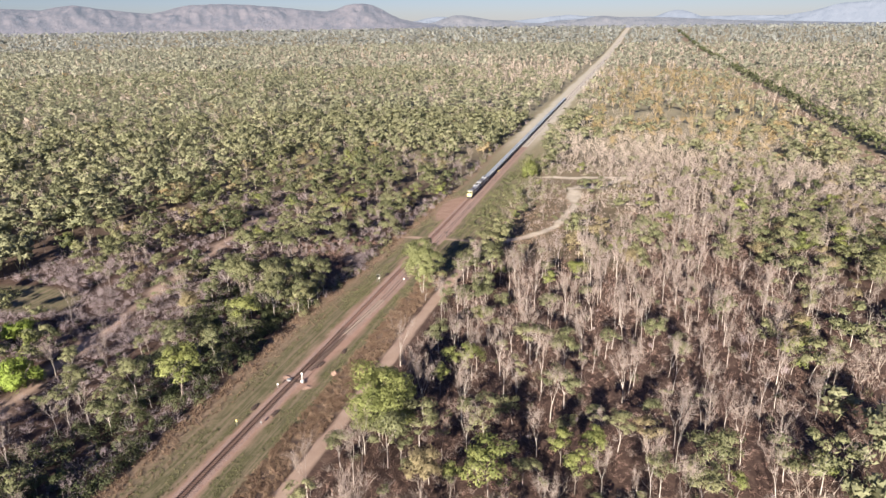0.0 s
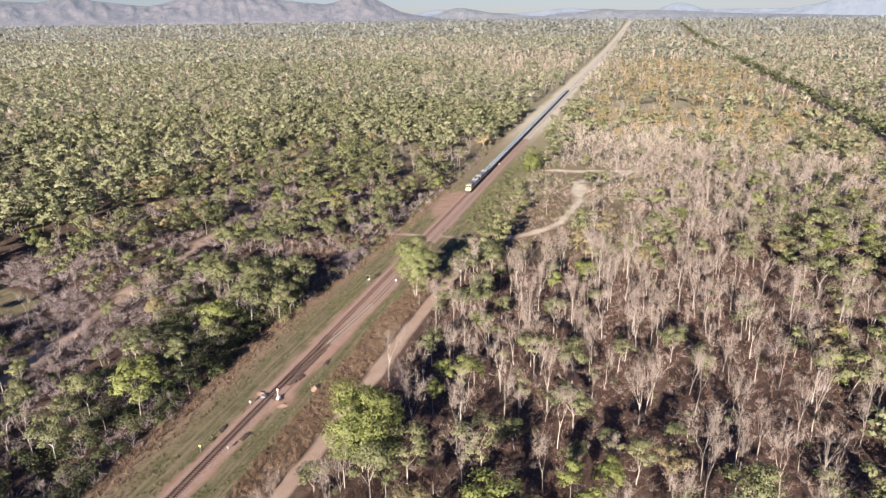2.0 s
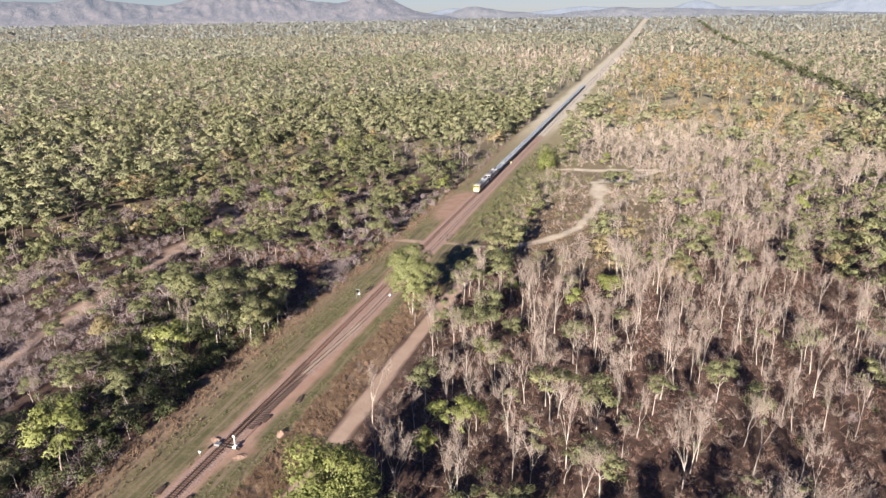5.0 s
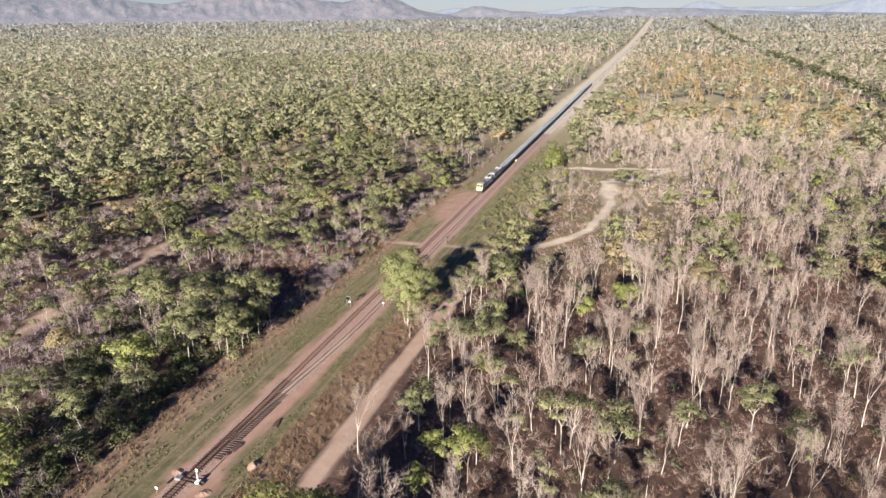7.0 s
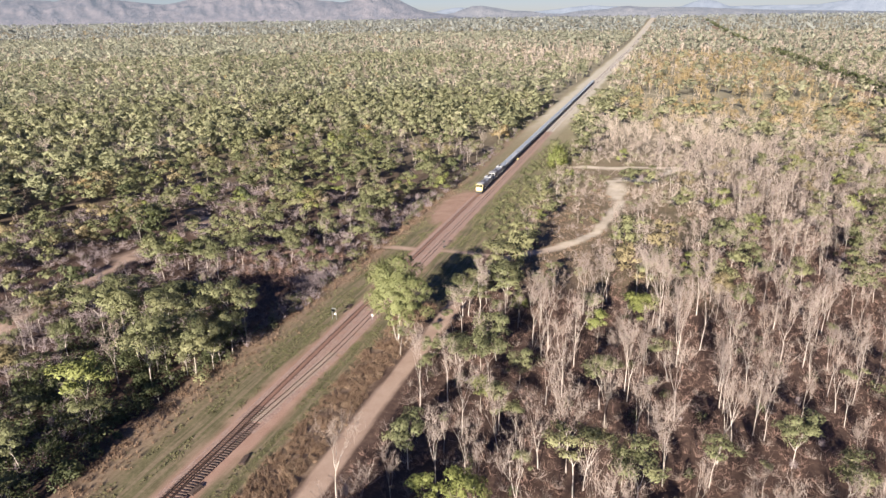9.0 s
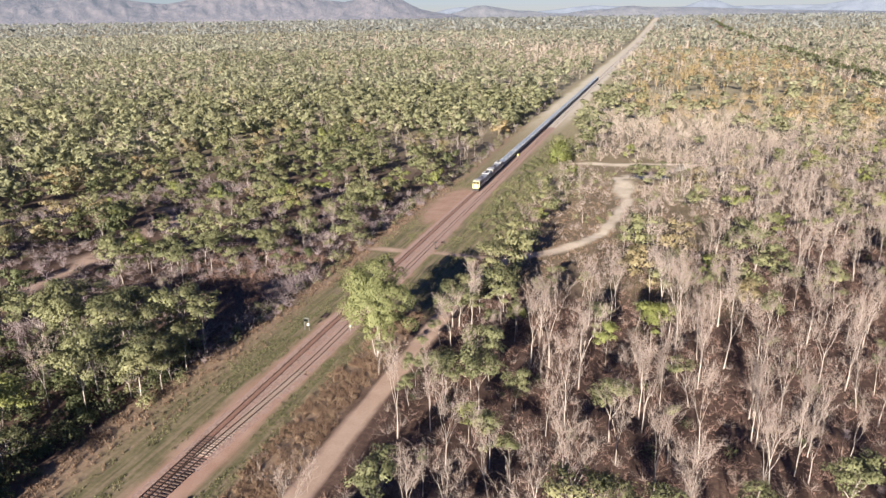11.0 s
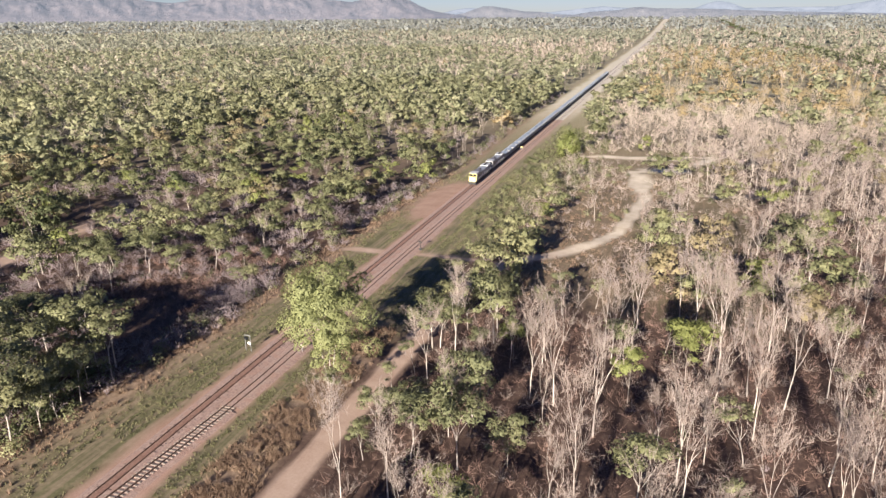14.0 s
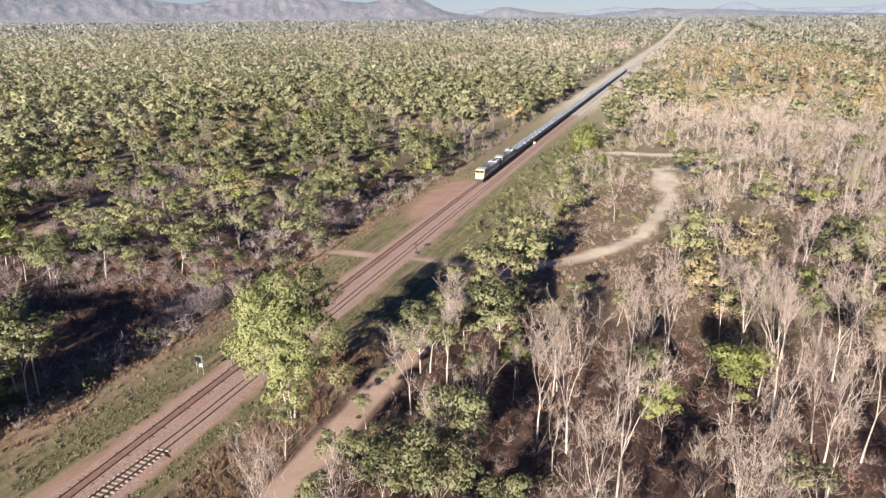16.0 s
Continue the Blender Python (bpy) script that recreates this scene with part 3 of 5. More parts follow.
def track(name, label, xs_of, y0, ycover, ynear, yfar, mat, bed, bed_half, rng, bearer=False):
    top = tagged(new(name), label, "railway track", kind="structure")
    # Beyond y = 470 the bed switches to stone paled for haze.
    for a, c, up, stone in ((y0, ycover, 0.0, BALLAST), (ycover, 470, 0.09, BALLAST), (470, 3000, 0.09, BALLAST_HAZED)):
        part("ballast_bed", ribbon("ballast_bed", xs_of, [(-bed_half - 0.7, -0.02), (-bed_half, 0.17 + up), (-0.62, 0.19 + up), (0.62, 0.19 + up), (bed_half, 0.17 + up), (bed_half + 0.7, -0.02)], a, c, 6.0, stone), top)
        if a < 440:
            part("oiled_strip", ribbon("oiled_strip", xs_of, [(-0.50, 0.18 + up), (-0.45, 0.205 + up), (0.45, 0.205 + up), (0.50, 0.18 + up)], a, min(c, 440), 3.0, bed), top)
    for s in (-1, 1):
        part("rail", ribbon("rail", lambda y, s=s: xs_of(y) + s * (GAUGE / 2 + 0.03), RAIL_SECTION, y0, 2900, 4.0 if xs_of is not straight else 40.0, STEEL), top)
    me, long_me = sleeper_mesh("sleeper", mat, 1.07), sleeper_mesh("bearer", mat, 1.75)
    ys = np.arange(ynear, ynear + 300 * 0.65, 0.65)
    for y in ys:
        x = float(xs_of(np.array(y)))
        wide = bearer and 118 < y < 141
        part("bearer" if wide else "sleeper", long_me if wide else me, top, m=pose(x + (0.55 + (y - 118) * 0.03 if wide else 0) + rng.uniform(-0.05, 0.05), y, rng.uniform(-0.02, 0.01), 0, 0, rng.uniform(-1.5, 1.5)))
    far = Soup()
    for y in np.arange(ynear + 300 * 0.65, yfar, 0.65):
        x = float(xs_of(np.array(y)))
        v = np.array([(x + a * 1.07, y + b * 0.115, c) for a in (-1, 1) for b in (-1, 1) for c in (0.12, 0.27)])
        far.add(v, [(1, 3, 7, 5), (0, 1, 5, 4), (2, 6, 7, 3), (0, 2, 3, 1), (4, 5, 7, 6)])
    tagged(part("far_sleepers", far.mesh("far_sleepers", mat), top), "sleepers along the far part of the track", kind="stuff")
    return top


rng = np.random.default_rng(21)
track("track_main", "railway track on dark timber sleepers in oiled ballast", straight, 20, 146, 58, 520, TIMBER, BALLAST_DARK, 1.5, rng, True)
track("track_loop", "loop track on weathered pale sleepers in ballast", loop_x, 138, 169, 141.5, 520, PALE_TIMBER, BALLAST, 1.45, rng)
turnout = tagged(new("turnout"), "steel turnout rails leading into the loop track", "turnout", kind="structure")
for s in (-1, 1):
    part("switch_rail", ribbon("switch_rail", lambda y, s=s: loop_x(y) + s * (GAUGE / 2 - 0.02), RAIL_SECTION, 110, 138, 1.0, STEEL), turnout)
part("crossing_nose", ribbon("crossing_nose", lambda y: 0.42 + (y - 126) * 0.02, [(-0.09, 0.27), (-0.06, 0.43), (0.06, 0.43), (0.09, 0.27)], 126, 131, 1.0, STEEL), turnout)


# ---- train ----
LOCO_GREY = surface("loco_grey", (0.20, 0.21, 0.23), (0.30, 0.31, 0.33), 1.2, 0.5, 0.1, 0.05, (0.15, 0.13, 0.12))
LOCO_BLUE = surface("loco_blue", (0.06, 0.08, 0.13), (0.11, 0.13, 0.19), 1.2, 0.5, 0.1, 0.05, (0.12, 0.10, 0.09))
ROOF_PALE = surface("roof_pale", (0.32, 0.33, 0.35), (0.48, 0.49, 0.50), 1.2, 0.6, 0, 0.05, (0.25, 0.22, 0.2))
WAGON_BLUE = surface("wagon_blue", (0.10, 0.14, 0.19), (0.18, 0.23, 0.29), 0.9, 0.5, 0.1, 0.1, (0.2, 0.15, 0.12))
WAGON_LID = surface("wagon_lid", (0.22, 0.265, 0.31), (0.38, 0.43, 0.48), 0.9, 0.45, 0.2, 0.1, (0.3, 0.3, 0.3))
m_glass, _nt, _nd, _lk, _bs = nodes_of("cab_glass")
_bs.inputs["Base Color"].default_value, _bs.inputs["Roughness"].default_value = (0.01, 0.012, 0.015, 1), 0.08
LAMP_WHITE = surface("headlight_glass", (0.7, 0.7, 0.66), (0.85, 0.85, 0.8), 4, 0.15)


def bogie_mesh(name, wheelbase, axles):
    bm = bmesh.new()
    for s in (-1, 1):
        box(bm, s * 0.80 - 0.08, s * 0.80 + 0.08, -wheelbase / 2 - 0.5, wheelbase / 2 + 0.5, 0.42, 0.72)
    box(bm, -0.75, 0.75, -0.25, 0.25, 0.5, 0.8)
    for a in range(axles):
        y = -wheelbase / 2 + a * wheelbase / (axles - 1)
        box(bm, -0.96, 0.96, y - 0.16, y + 0.16, 0.34, 0.66)
    return bm_mesh(name, bm, DARK_STEEL)


def wheelset_mesh():
    bm = bmesh.new()
    for s in (-1, 1):
        cyl(bm, 0.45, 0.12, Matrix.Translation((s * 0.56, 0, 0)) @ Matrix.Rotation(math.pi / 2, 4, "Y"), 16)
        cyl(bm, 0.48, 0.03, Matrix.Translation((s * 0.50, 0, 0)) @ Matrix.Rotation(math.pi / 2, 4, "Y"), 16)
    cyl(bm, 0.08, 1.1, Matrix.Rotation(math.pi / 2, 4, "Y"), 8)
    return bm_mesh("wheelset", bm, DARK_STEEL)


WHEELSET = wheelset_mesh()


def bogie(parent, y, wheelbase, axles, me):
    b = part("bogie", me, parent, m=pose(0, y, 0))
    for a in range(axles):
        part("wheelset", WHEELSET, b, m=pose(0, -wheelbase / 2 + a * wheelbase / (axles - 1), 0.45))


def locomotive(yellow_front):
    """A six-axle diesel; the front looks along -y from y = 0, the tail is at y = 20.5."""
    t = new("locomotive")
    part("underframe", box_mesh("underframe", DARK_STEEL, -1.35, 1.35, 0.3, 20.2, 0.95, 1.25, bevel=0.03), t)
    part("engine_hood", box_mesh("engine_hood", LOCO_GREY, -1.28, 1.28, 4.6, 19.6, 1.25, 3.55, bevel=0.18), t, "grey engine hood with a dark band")
    for s in (-1, 1):
        part("side_band", box_mesh("side_band", LOCO_BLUE, s * 1.285 - 0.015, s * 1.285 + 0.015, 5.0, 19.2, 1.5, 2.6), t, "dark blue side band")
        for k in range(6):
            part("hood_door", box_mesh("hood_door", LOCO_GREY, s * 1.31 - 0.015, s * 1.31 + 0.015, 5.6 + k * 2.2, 7.3 + k * 2.2, 1.55, 3.2), t)
        part("walkway_rail", box_mesh("walkway_rail", WHITE_PAINT, s * 1.42 - 0.025, s * 1.42 + 0.025, 4.8, 19.9, 2.05, 2.1), t)
        for k in range(8):
            part("rail_post", box_mesh("rail_post", WHITE_PAINT, s * 1.42 - 0.02, s * 1.42 + 0.02, 4.8 + k * 2.1, 4.84 + k * 2.1, 1.25, 2.06), t)
    bm = bmesh.new()
    vs = box(bm, -1.38, 1.38, 0.9, 4.6, 1.25, 3.85)
    for v in vs:
        if v.co.z > 3 and v.co.y < 2:
            v.co.y += 0.45
            v.co.z -= 0.1
    cab = part("cab", bm_mesh("cab", bm, LOCO_GREY, 0.12), t)
    nose = bmesh.new()
    vs = box(nose, -1.2, 1.2, 0.15, 1.25, 1.2, 2.75)
    for v in vs:
        if v.co.z > 2 and v.co.y < 0.5:
            v.co.y += 0.3
    part("nose", bm_mesh("nose", nose, YELLOW_PAINT if yellow_front else LOCO_BLUE, 0.1), t, "bright yellow nose" if yellow_front else "dark blue nose")
    face = bmesh.new()
    vs = box(face, -1.30, 1.30, 0.86, 0.93, 1.3, 3.8)
    for v in vs:
        if v.co.z > 3:
            v.co.y += 0.43
            v.co.z -= 0.08
    part("cab_front", bm_mesh("cab_front", face, YELLOW_PAINT if yellow_front else LOCO_GREY), t)
    for s in (-1, 1):
        part("windscreen", box_mesh("windscreen", m_glass, s * 0.64 - 0.56, s * 0.64 + 0.56, 1.0, 1.26, 2.82, 3.55), cab, "dark glass", pose(0, -0.02, 0, 0, 0, 0))
        part("side_window", box_mesh("side_window", m_glass, s * 1.39 - 0.01, s * 1.39 + 0.01, 2.0, 3.6, 2.7, 3.4), cab, "dark glass")
        part("headlight", box_mesh("headlight", LAMP_WHITE, s * 0.75 - 0.16, s * 0.75 + 0.16, 0.08, 0.18, 1.55, 1.8, bevel=0.03), t, "white headlight")
    part("cab_roof", box_mesh("cab_roof", ROOF_PALE, -1.25, 1.25, 1.6, 4.55, 3.84, 3.93, bevel=0.04), t, "pale roof sheet")
    part("exhaust_stack", box_mesh("exhaust_stack", DARK_STEEL, -0.45, 0.45, 9.0, 10.2, 3.5, 3.8, bevel=0.05), t)
    part("radiator_cowl", box_mesh("radiator_cowl", ROOF_PALE, -1.38, 1.38, 15.2, 19.2, 3.2, 3.75, bevel=0.08), t, "pale radiator cowl")
    for k in range(3):
        bm = bmesh.new()
        cyl(bm, 0.52, 0.1, Matrix.Translation((0, 15.9 + k * 1.25, 3.79)), 16)
        part("roof_fan", bm_mesh("roof_fan", bm, DARK_STEEL), t)
    part("dynamic_brake_box", box_mesh("dynamic_brake_box", LOCO_BLUE, -1.1, 1.1, 5.2, 8.2, 3.5, 3.78, bevel=0.06), t)
    part("fuel_tank", box_mesh("fuel_tank", DARK_STEEL, -1.15, 1.15, 7.6, 12.8, 0.45, 1.0, bevel=0.1), t)
    part("cowcatcher", box_mesh("cowcatcher", DARK_STEEL, -1.25, 1.25, 0.05, 0.3, 0.3, 1.2, bevel=0.05), t)
    part("coupler", box_mesh("coupler", DARK_STEEL, -0.18, 0.18, -0.4, 0.3, 0.7, 1.0, bevel=0.03), t)
    bme = bogie_mesh("loco_bogie", 3.6, 3)
    bogie(t, 3.9, 3.6, 3, bme)
    bogie(t, 16.6, 3.6, 3, bme)
    return t


loco = locomotive(True)
loco.matrix_basis = pose(0, 309.2, RAIL_TOP)
tagged(loco, "grey-blue diesel locomotive with a yellow front on the track", "locomotive", "train")
loco_b = locomotive(False)
loco_b.matrix_basis = pose(0, 330.4, RAIL_TOP)
tagged(loco_b, "grey-blue diesel locomotive coupled behind the leading one", "locomotive", "train")


def wagon():
    """A short bogie wagon that carries two half-height tubs with pale lids; y from 0 to 13.6."""
    t = new("freight_wagon")
    bm = bmesh.new()
    box(bm, -0.3, 0.3, 0.2, 13.4, 0.75, 1.05)
    for y in (0.35, 4.6, 6.8, 9.0, 13.2):
        box(bm, -1.25, 1.25, y - 0.15, y + 0.15, 0.85, 1.08)
    part("underframe", bm_mesh("underframe", bm, DARK_STEEL), t)
    bm = bmesh.new()
    vs = box(bm, -1.28, 1.28, -2.85, 2.85, 1.08, 2.75)
    for v in vs:
        if v.co.z < 1.5:
            v.co.x *= 0.86
    tub = bm_mesh("tub", bm, WAGON_BLUE, 0.04)
    rib = box_mesh("rib", WAGON_LID, 1.18, 1.34, -0.07, 0.07, 1.15, 2.7)
    rim = bmesh.new()
    for s in (-1, 1):
        box(rim, s * 1.29 - 0.07, s * 1.29 + 0.07, -2.9, 2.9, 2.68, 2.84)
        box(rim, -1.22, 1.22, s * 2.85 - 0.07, s * 2.85 + 0.07, 2.68, 2.84)
    rim = bm_mesh("rim", rim, ROOF_PALE)
    lid = bmesh.new()
    vs = box(lid, -1.2, 1.2, -2.78, 2.78, 2.76, 2.80)
    bmesh.ops.subdivide_edges(lid, edges=[e for e in lid.edges if abs(e.verts[0].co.x - e.verts[1].co.x) > 1], cuts=5)
    for v in lid.verts:
        v.co.z += 0.30 * (1 - (v.co.x / 1.2) ** 2)
    lid = bm_mesh("lid", lid, WAGON_LID)
    for y in (3.4, 10.2):
        b = part("tub", tub, t, "blue-grey steel tub", pose(0, y, 0))
        part("rim", rim, b)
        part("lid", lid, b, "pale arched lid")
        for k in range(4):
            part("rib", rib, b, m=pose(0, -2.4 + 1.6 * k, 0))
            part("rib", rib, b, m=pose(0, -2.4 + 1.6 * k, 0, 0, 0, 180))
    bme = bogie_mesh("wagon_bogie", 1.8, 2)
    bogie(t, 2.0, 1.8, 2, bme)
    bogie(t, 11.6, 1.8, 2, bme)
    return tagged(t, "blue-grey freight wagon with pale lids in a long train", "wagon", "train")


first = wagon()
first.matrix_basis = pose(0, 351.6, RAIL_TOP)
for k in range(1, 31):
    copy_thing(first, pose(0, 351.6 + 14.05 * k, RAIL_TOP))


# ---- trackside things ----
def marker_post(x, y, h, top, label):
    t = new("marker_post")
    bm = bmesh.new()
    cyl(bm, 0.045, h, Matrix.Translation((0, 0, h / 2)), 8)
    part("post", bm_mesh("post", bm, STEEL_GREY), t)
    part("plate", box_mesh("plate", top, -0.24, 0.24, -0.05, -0.02, h - 0.3, h + 0.2, bevel=0.02), t)
    t.matrix_basis = pose(x, y, 0)
    return tagged(t, label, "marker post")


marker_post(-3.1, 89.7, 1.6, YELLOW_PAINT, "short post with a yellow plate in the verge grass")
marker_post(-2.5, 108.1, 1.1, WHITE_PAINT, "short post with a white plate beside the turnout")
marker_post(5.2, 187.2, 1.4, WHITE_PAINT, "short post with a white plate beside the loop track")
marker_post(2.2, 91.6, 0.9, STEEL_GREY, "low bare steel post beside the rails")


def yellow_board(x, y):
    t = new("track_sign")
    for s in (-0.3, 0.3):
        part("leg", box_mesh("leg", STEEL_GREY, s - 0.04, s + 0.04, -0.04, 0.04, 0, 1.1), t)
    part("board", box_mesh("board", YELLOW_PAINT, -0.38, 0.38, -0.08, -0.02, 0.8, 1.4, bevel=0.03), t)
    t.matrix_basis = pose(x, y, 0.1)
    return tagged(t, "small yellow board on two legs beside the wagons", "sign")


yellow_board(2.0, 379)


def signal_box_stand(x, y):
    """A relay box on a frame of two tall posts."""
    t = new("equipment_stand")
    for s in (-0.5, 0.5):
        bm = bmesh.new()
        cyl(bm, 0.05, 3.0, Matrix.Translation((s, 0, 1.5)), 8)
        part("post", bm_mesh("post", bm, STEEL_GREY), t)
    part("crossbar", box_mesh("crossbar", STEEL_GREY, -0.55, 0.55, -0.04, 0.04, 2.85, 2.95), t)
    part("cabinet", box_mesh("cabinet", WHITE_PAINT, 0.1, 0.62, -0.26, -0.05, 1.35, 1.8, bevel=0.03), t, "white equipment cabinet")
    part("solar_panel", box_mesh("solar_panel", m_glass, -0.6, 0.2, -0.1, -0.04, 2.1, 2.7, bevel=0.01), t, "dark solar panel")
    t.matrix_basis = pose(x, y, 0)
    return tagged(t, "two steel posts carrying a white cabinet and panel", "equipment stand")


signal_box_stand(-3.95, 185.2)


def points_lever(x, y):
    """A hand-worked point indicator stand on two timbers across the ballast."""
    t = new("points_stand")
    for k in (-0.35, 0.35):
        part("timber", box_mesh("timber", TIMBER, -4.2, 0.9, k - 0.13, k + 0.13, 0.1, 0.3, bevel=0.02), t)
    part("base_box", box_mesh("base_box", WHITE_PAINT, -0.35, 0.35, -0.45, 0.45, 0.3, 0.75, bevel=0.04), t)
    bm = bmesh.new()
    cyl(bm, 0.09, 2.2, Matrix.Translation((0, 0, 1.8)), 10)
    part("mast", bm_mesh("mast", bm, WHITE_PAINT), t)
    part("target", box_mesh("target", WHITE_PAINT, -0.26, 0.26, -0.05, 0.05, 2.5, 3.0, bevel=0.04), t, "white target plate")
    part("lever_arm", box_mesh("lever_arm", DARK_STEEL, -0.9, -0.3, -0.05, 0.05, 0.6, 0.7), t)
    part("switch_motor", box_mesh("switch_motor", STEEL_GREY, -4.4, -3.2, -0.5, 0.5, 0.15, 0.65, bevel=0.05), t, "grey steel machine case")
    t.matrix_basis = pose(x, y, 0.05)
    return tagged(t, "white point indicator stand with timbers across the track", "points stand")


points_lever(2.65, 111.9)


def mound(x, y, r, h, seed):
    rg = np.random.default_rng(seed)
    n, k = 7, 18
    V = [(0, 0, h)]
    for i in range(1, n + 1):
        s = i / n
        for j in range(k):
            a = 2 * math.pi * j / k
            rr = r * s * (1 + 0.2 * math.sin(2 * a + seed) + rg.uniform(-0.08, 0.08))
            V.append((rr * math.cos(a), rr * math.sin(a) * 0.8, h * (1 - s) ** 1.2 * (1 + rg.uniform(-0.25, 0.25)) - (0.15 if i == n else 0)))
    F = [(1 + (i - 1) * k + j, 1 + (i - 1) * k + (j + 1) % k, 1 + i * k + (j + 1) % k, 1 + i * k + j) for i in range(1, n) for j in range(k)]
    me = bpy.data.meshes.new("soil_mound")
    me.from_pydata(V, [], F + [(0, 1 + j, 1 + (j + 1) % k) for j in range(k)])
    me.materials.append(RUST_SOIL)
    ob = new("soil_mound", me)
    ob.matrix_basis = pose(x, y, 0)
    return tagged(ob, "heap of bare red soil in dry grass", "soil heap")


mound(8.9, 118.6, 1.5, 0.9, 4)
mound(-2.6, 113.6, 1.5, 0.3, 9)
mound(4.8, 110.2, 1.5, 0.3, 12)


def timber_pile(x, y, turn, seed):
    rg = random.Random(seed)
    t = new("timber_pile")
    me = box_mesh("timber", TIMBER, -0.13, 0.13, -1.2, 1.2, -0.08, 0.08, bevel=0.015)
    for lv, n in enumerate((4, 3)):
        for k in range(n):
            part("timber", me, t, m=pose(-0.42 + k * 0.29 + lv * 0.14, rg.uniform(-0.15, 0.15), 0.085 + lv * 0.165, 0, 0, rg.uniform(-5, 5)))
    t.matrix_basis = pose(x, y, 0.02, 0, 0, turn)
    return tagged(t, "small stack of dark old railway timbers in grass", "timber pile")


timber_pile(-3.5, 192.8, 4, 1)
timber_pile(3.0, 122.3, -6, 2)
timber_pile(6.1, 131, 8, 3)
timber_pile(-3.3, 97.8, 3, 4)
timber_pile(2.9, 96.6, -4, 5)


def crossing_post(x, y):
    t = new("crossing_post")
    part("post", box_mesh("post", DARK_STEEL, -0.07, 0.07, -0.07, 0.07, 0, 2.6), t)
    part("arm", box_mesh("arm", DARK_STEEL, -0.5, 0.5, -0.1, -0.05, 2.0, 2.3), t)
    part("brace", box_mesh("brace", DARK_STEEL, -0.3, 0.3, -0.12, 0.12, 0, 0.5), t)
    t.matrix_basis = pose(x, y, 0)
    return tagged(t, "dark post with a cross arm beside the level crossing", "crossing post")


crossing_post(5.9, 243)


# ---- trees ----
def grow(sk, rg, p, d, length, r, level, tips, spread, k, wobble=0.07, ratio=(0.55, 0.85)):
    """One limb with its forks; gathers the ends in tips."""
    n = 3 if level < 2 else 2
    pts, rad = [np.array(p)], [r]
    for i in range(n):
        d = d + rg.normal(size=3) * wobble * (1 + level)
        d[2] += 0.05
        d /= np.linalg.norm(d)
        pts.append(pts[-1] + d * length / n)
        rad.append(r * (1 - 0.55 * (i + 1) / n))
    sk.tube(pts, rad, 5 if level == 0 else 3)
    if level >= k:
        tips.append((pts[-1], d))
        return
    forks = rg.integers(3, 6) if level == 0 else rg.integers(2, 4)
    a0 = rg.uniform(0, 6.28)
    for j in range(forks):
        a = a0 + j * 6.283 / forks + rg.uniform(-0.5, 0.5)
        side = np.array((math.cos(a), math.sin(a), 0))
        nd = d * (1 - spread) + side * spread * rg.uniform(0.6, 1.3) + np.array((0, 0, 0.25))
        nd /= np.linalg.norm(nd)
        start = pts[-1] if j < 2 else pts[-2] + (pts[-1] - pts[-2]) * rg.uniform(0.2, 0.9)
        grow(sk, rg, start, nd, length * rg.uniform(*ratio), rad[-1] * rg.uniform(0.75, 1.0), level + 1, tips, spread, k, wobble, ratio)


def pad(crown, rg, c, r, n, blade, core, inner=22, slim=0.5, soft=0.76):
    """One bough's head of leaves: a ragged cushion, rounded above and open below; core is the middle of the tree."""
    q = rg.normal(size=(n, 3))
    q[:, 2] = np.where(q[:, 2] < -0.25, -q[:, 2], q[:, 2])
    q /= np.linalg.norm(q, axis=1)[:, None]
    a = rg.uniform(0, 6.283, 3)
    ang = np.arctan2(q[:, 1], q[:, 0])
    ragged = 1 + 0.22 * np.sin(2 * ang + a[0]) + 0.16 * np.sin(3 * ang + a[1]) * (1 - q[:, 2]) + 0.12 * np.sin(5 * q[:, 2] + a[2])
    shape = np.array((1.15, 1.15, 0.72)) * r
    out = (c - core) / (np.linalg.norm(c - core) + 1e-6) * 0.55
    p = c + q * shape * (ragged * rg.uniform(0.78, 1.06, n))[:, None]
    crown.blades(p, blade, rg, 0.15, slim, q + out, soft)
    if inner:
        k = rg.normal(size=(inner, 3))
        k /= np.linalg.norm(k, axis=1)[:, None]
        crown.blades(c + k * shape * rg.uniform(0.2, 0.62, (inner, 1)), blade * 1.8, rg, 0.1, 0.6, k + out, soft)


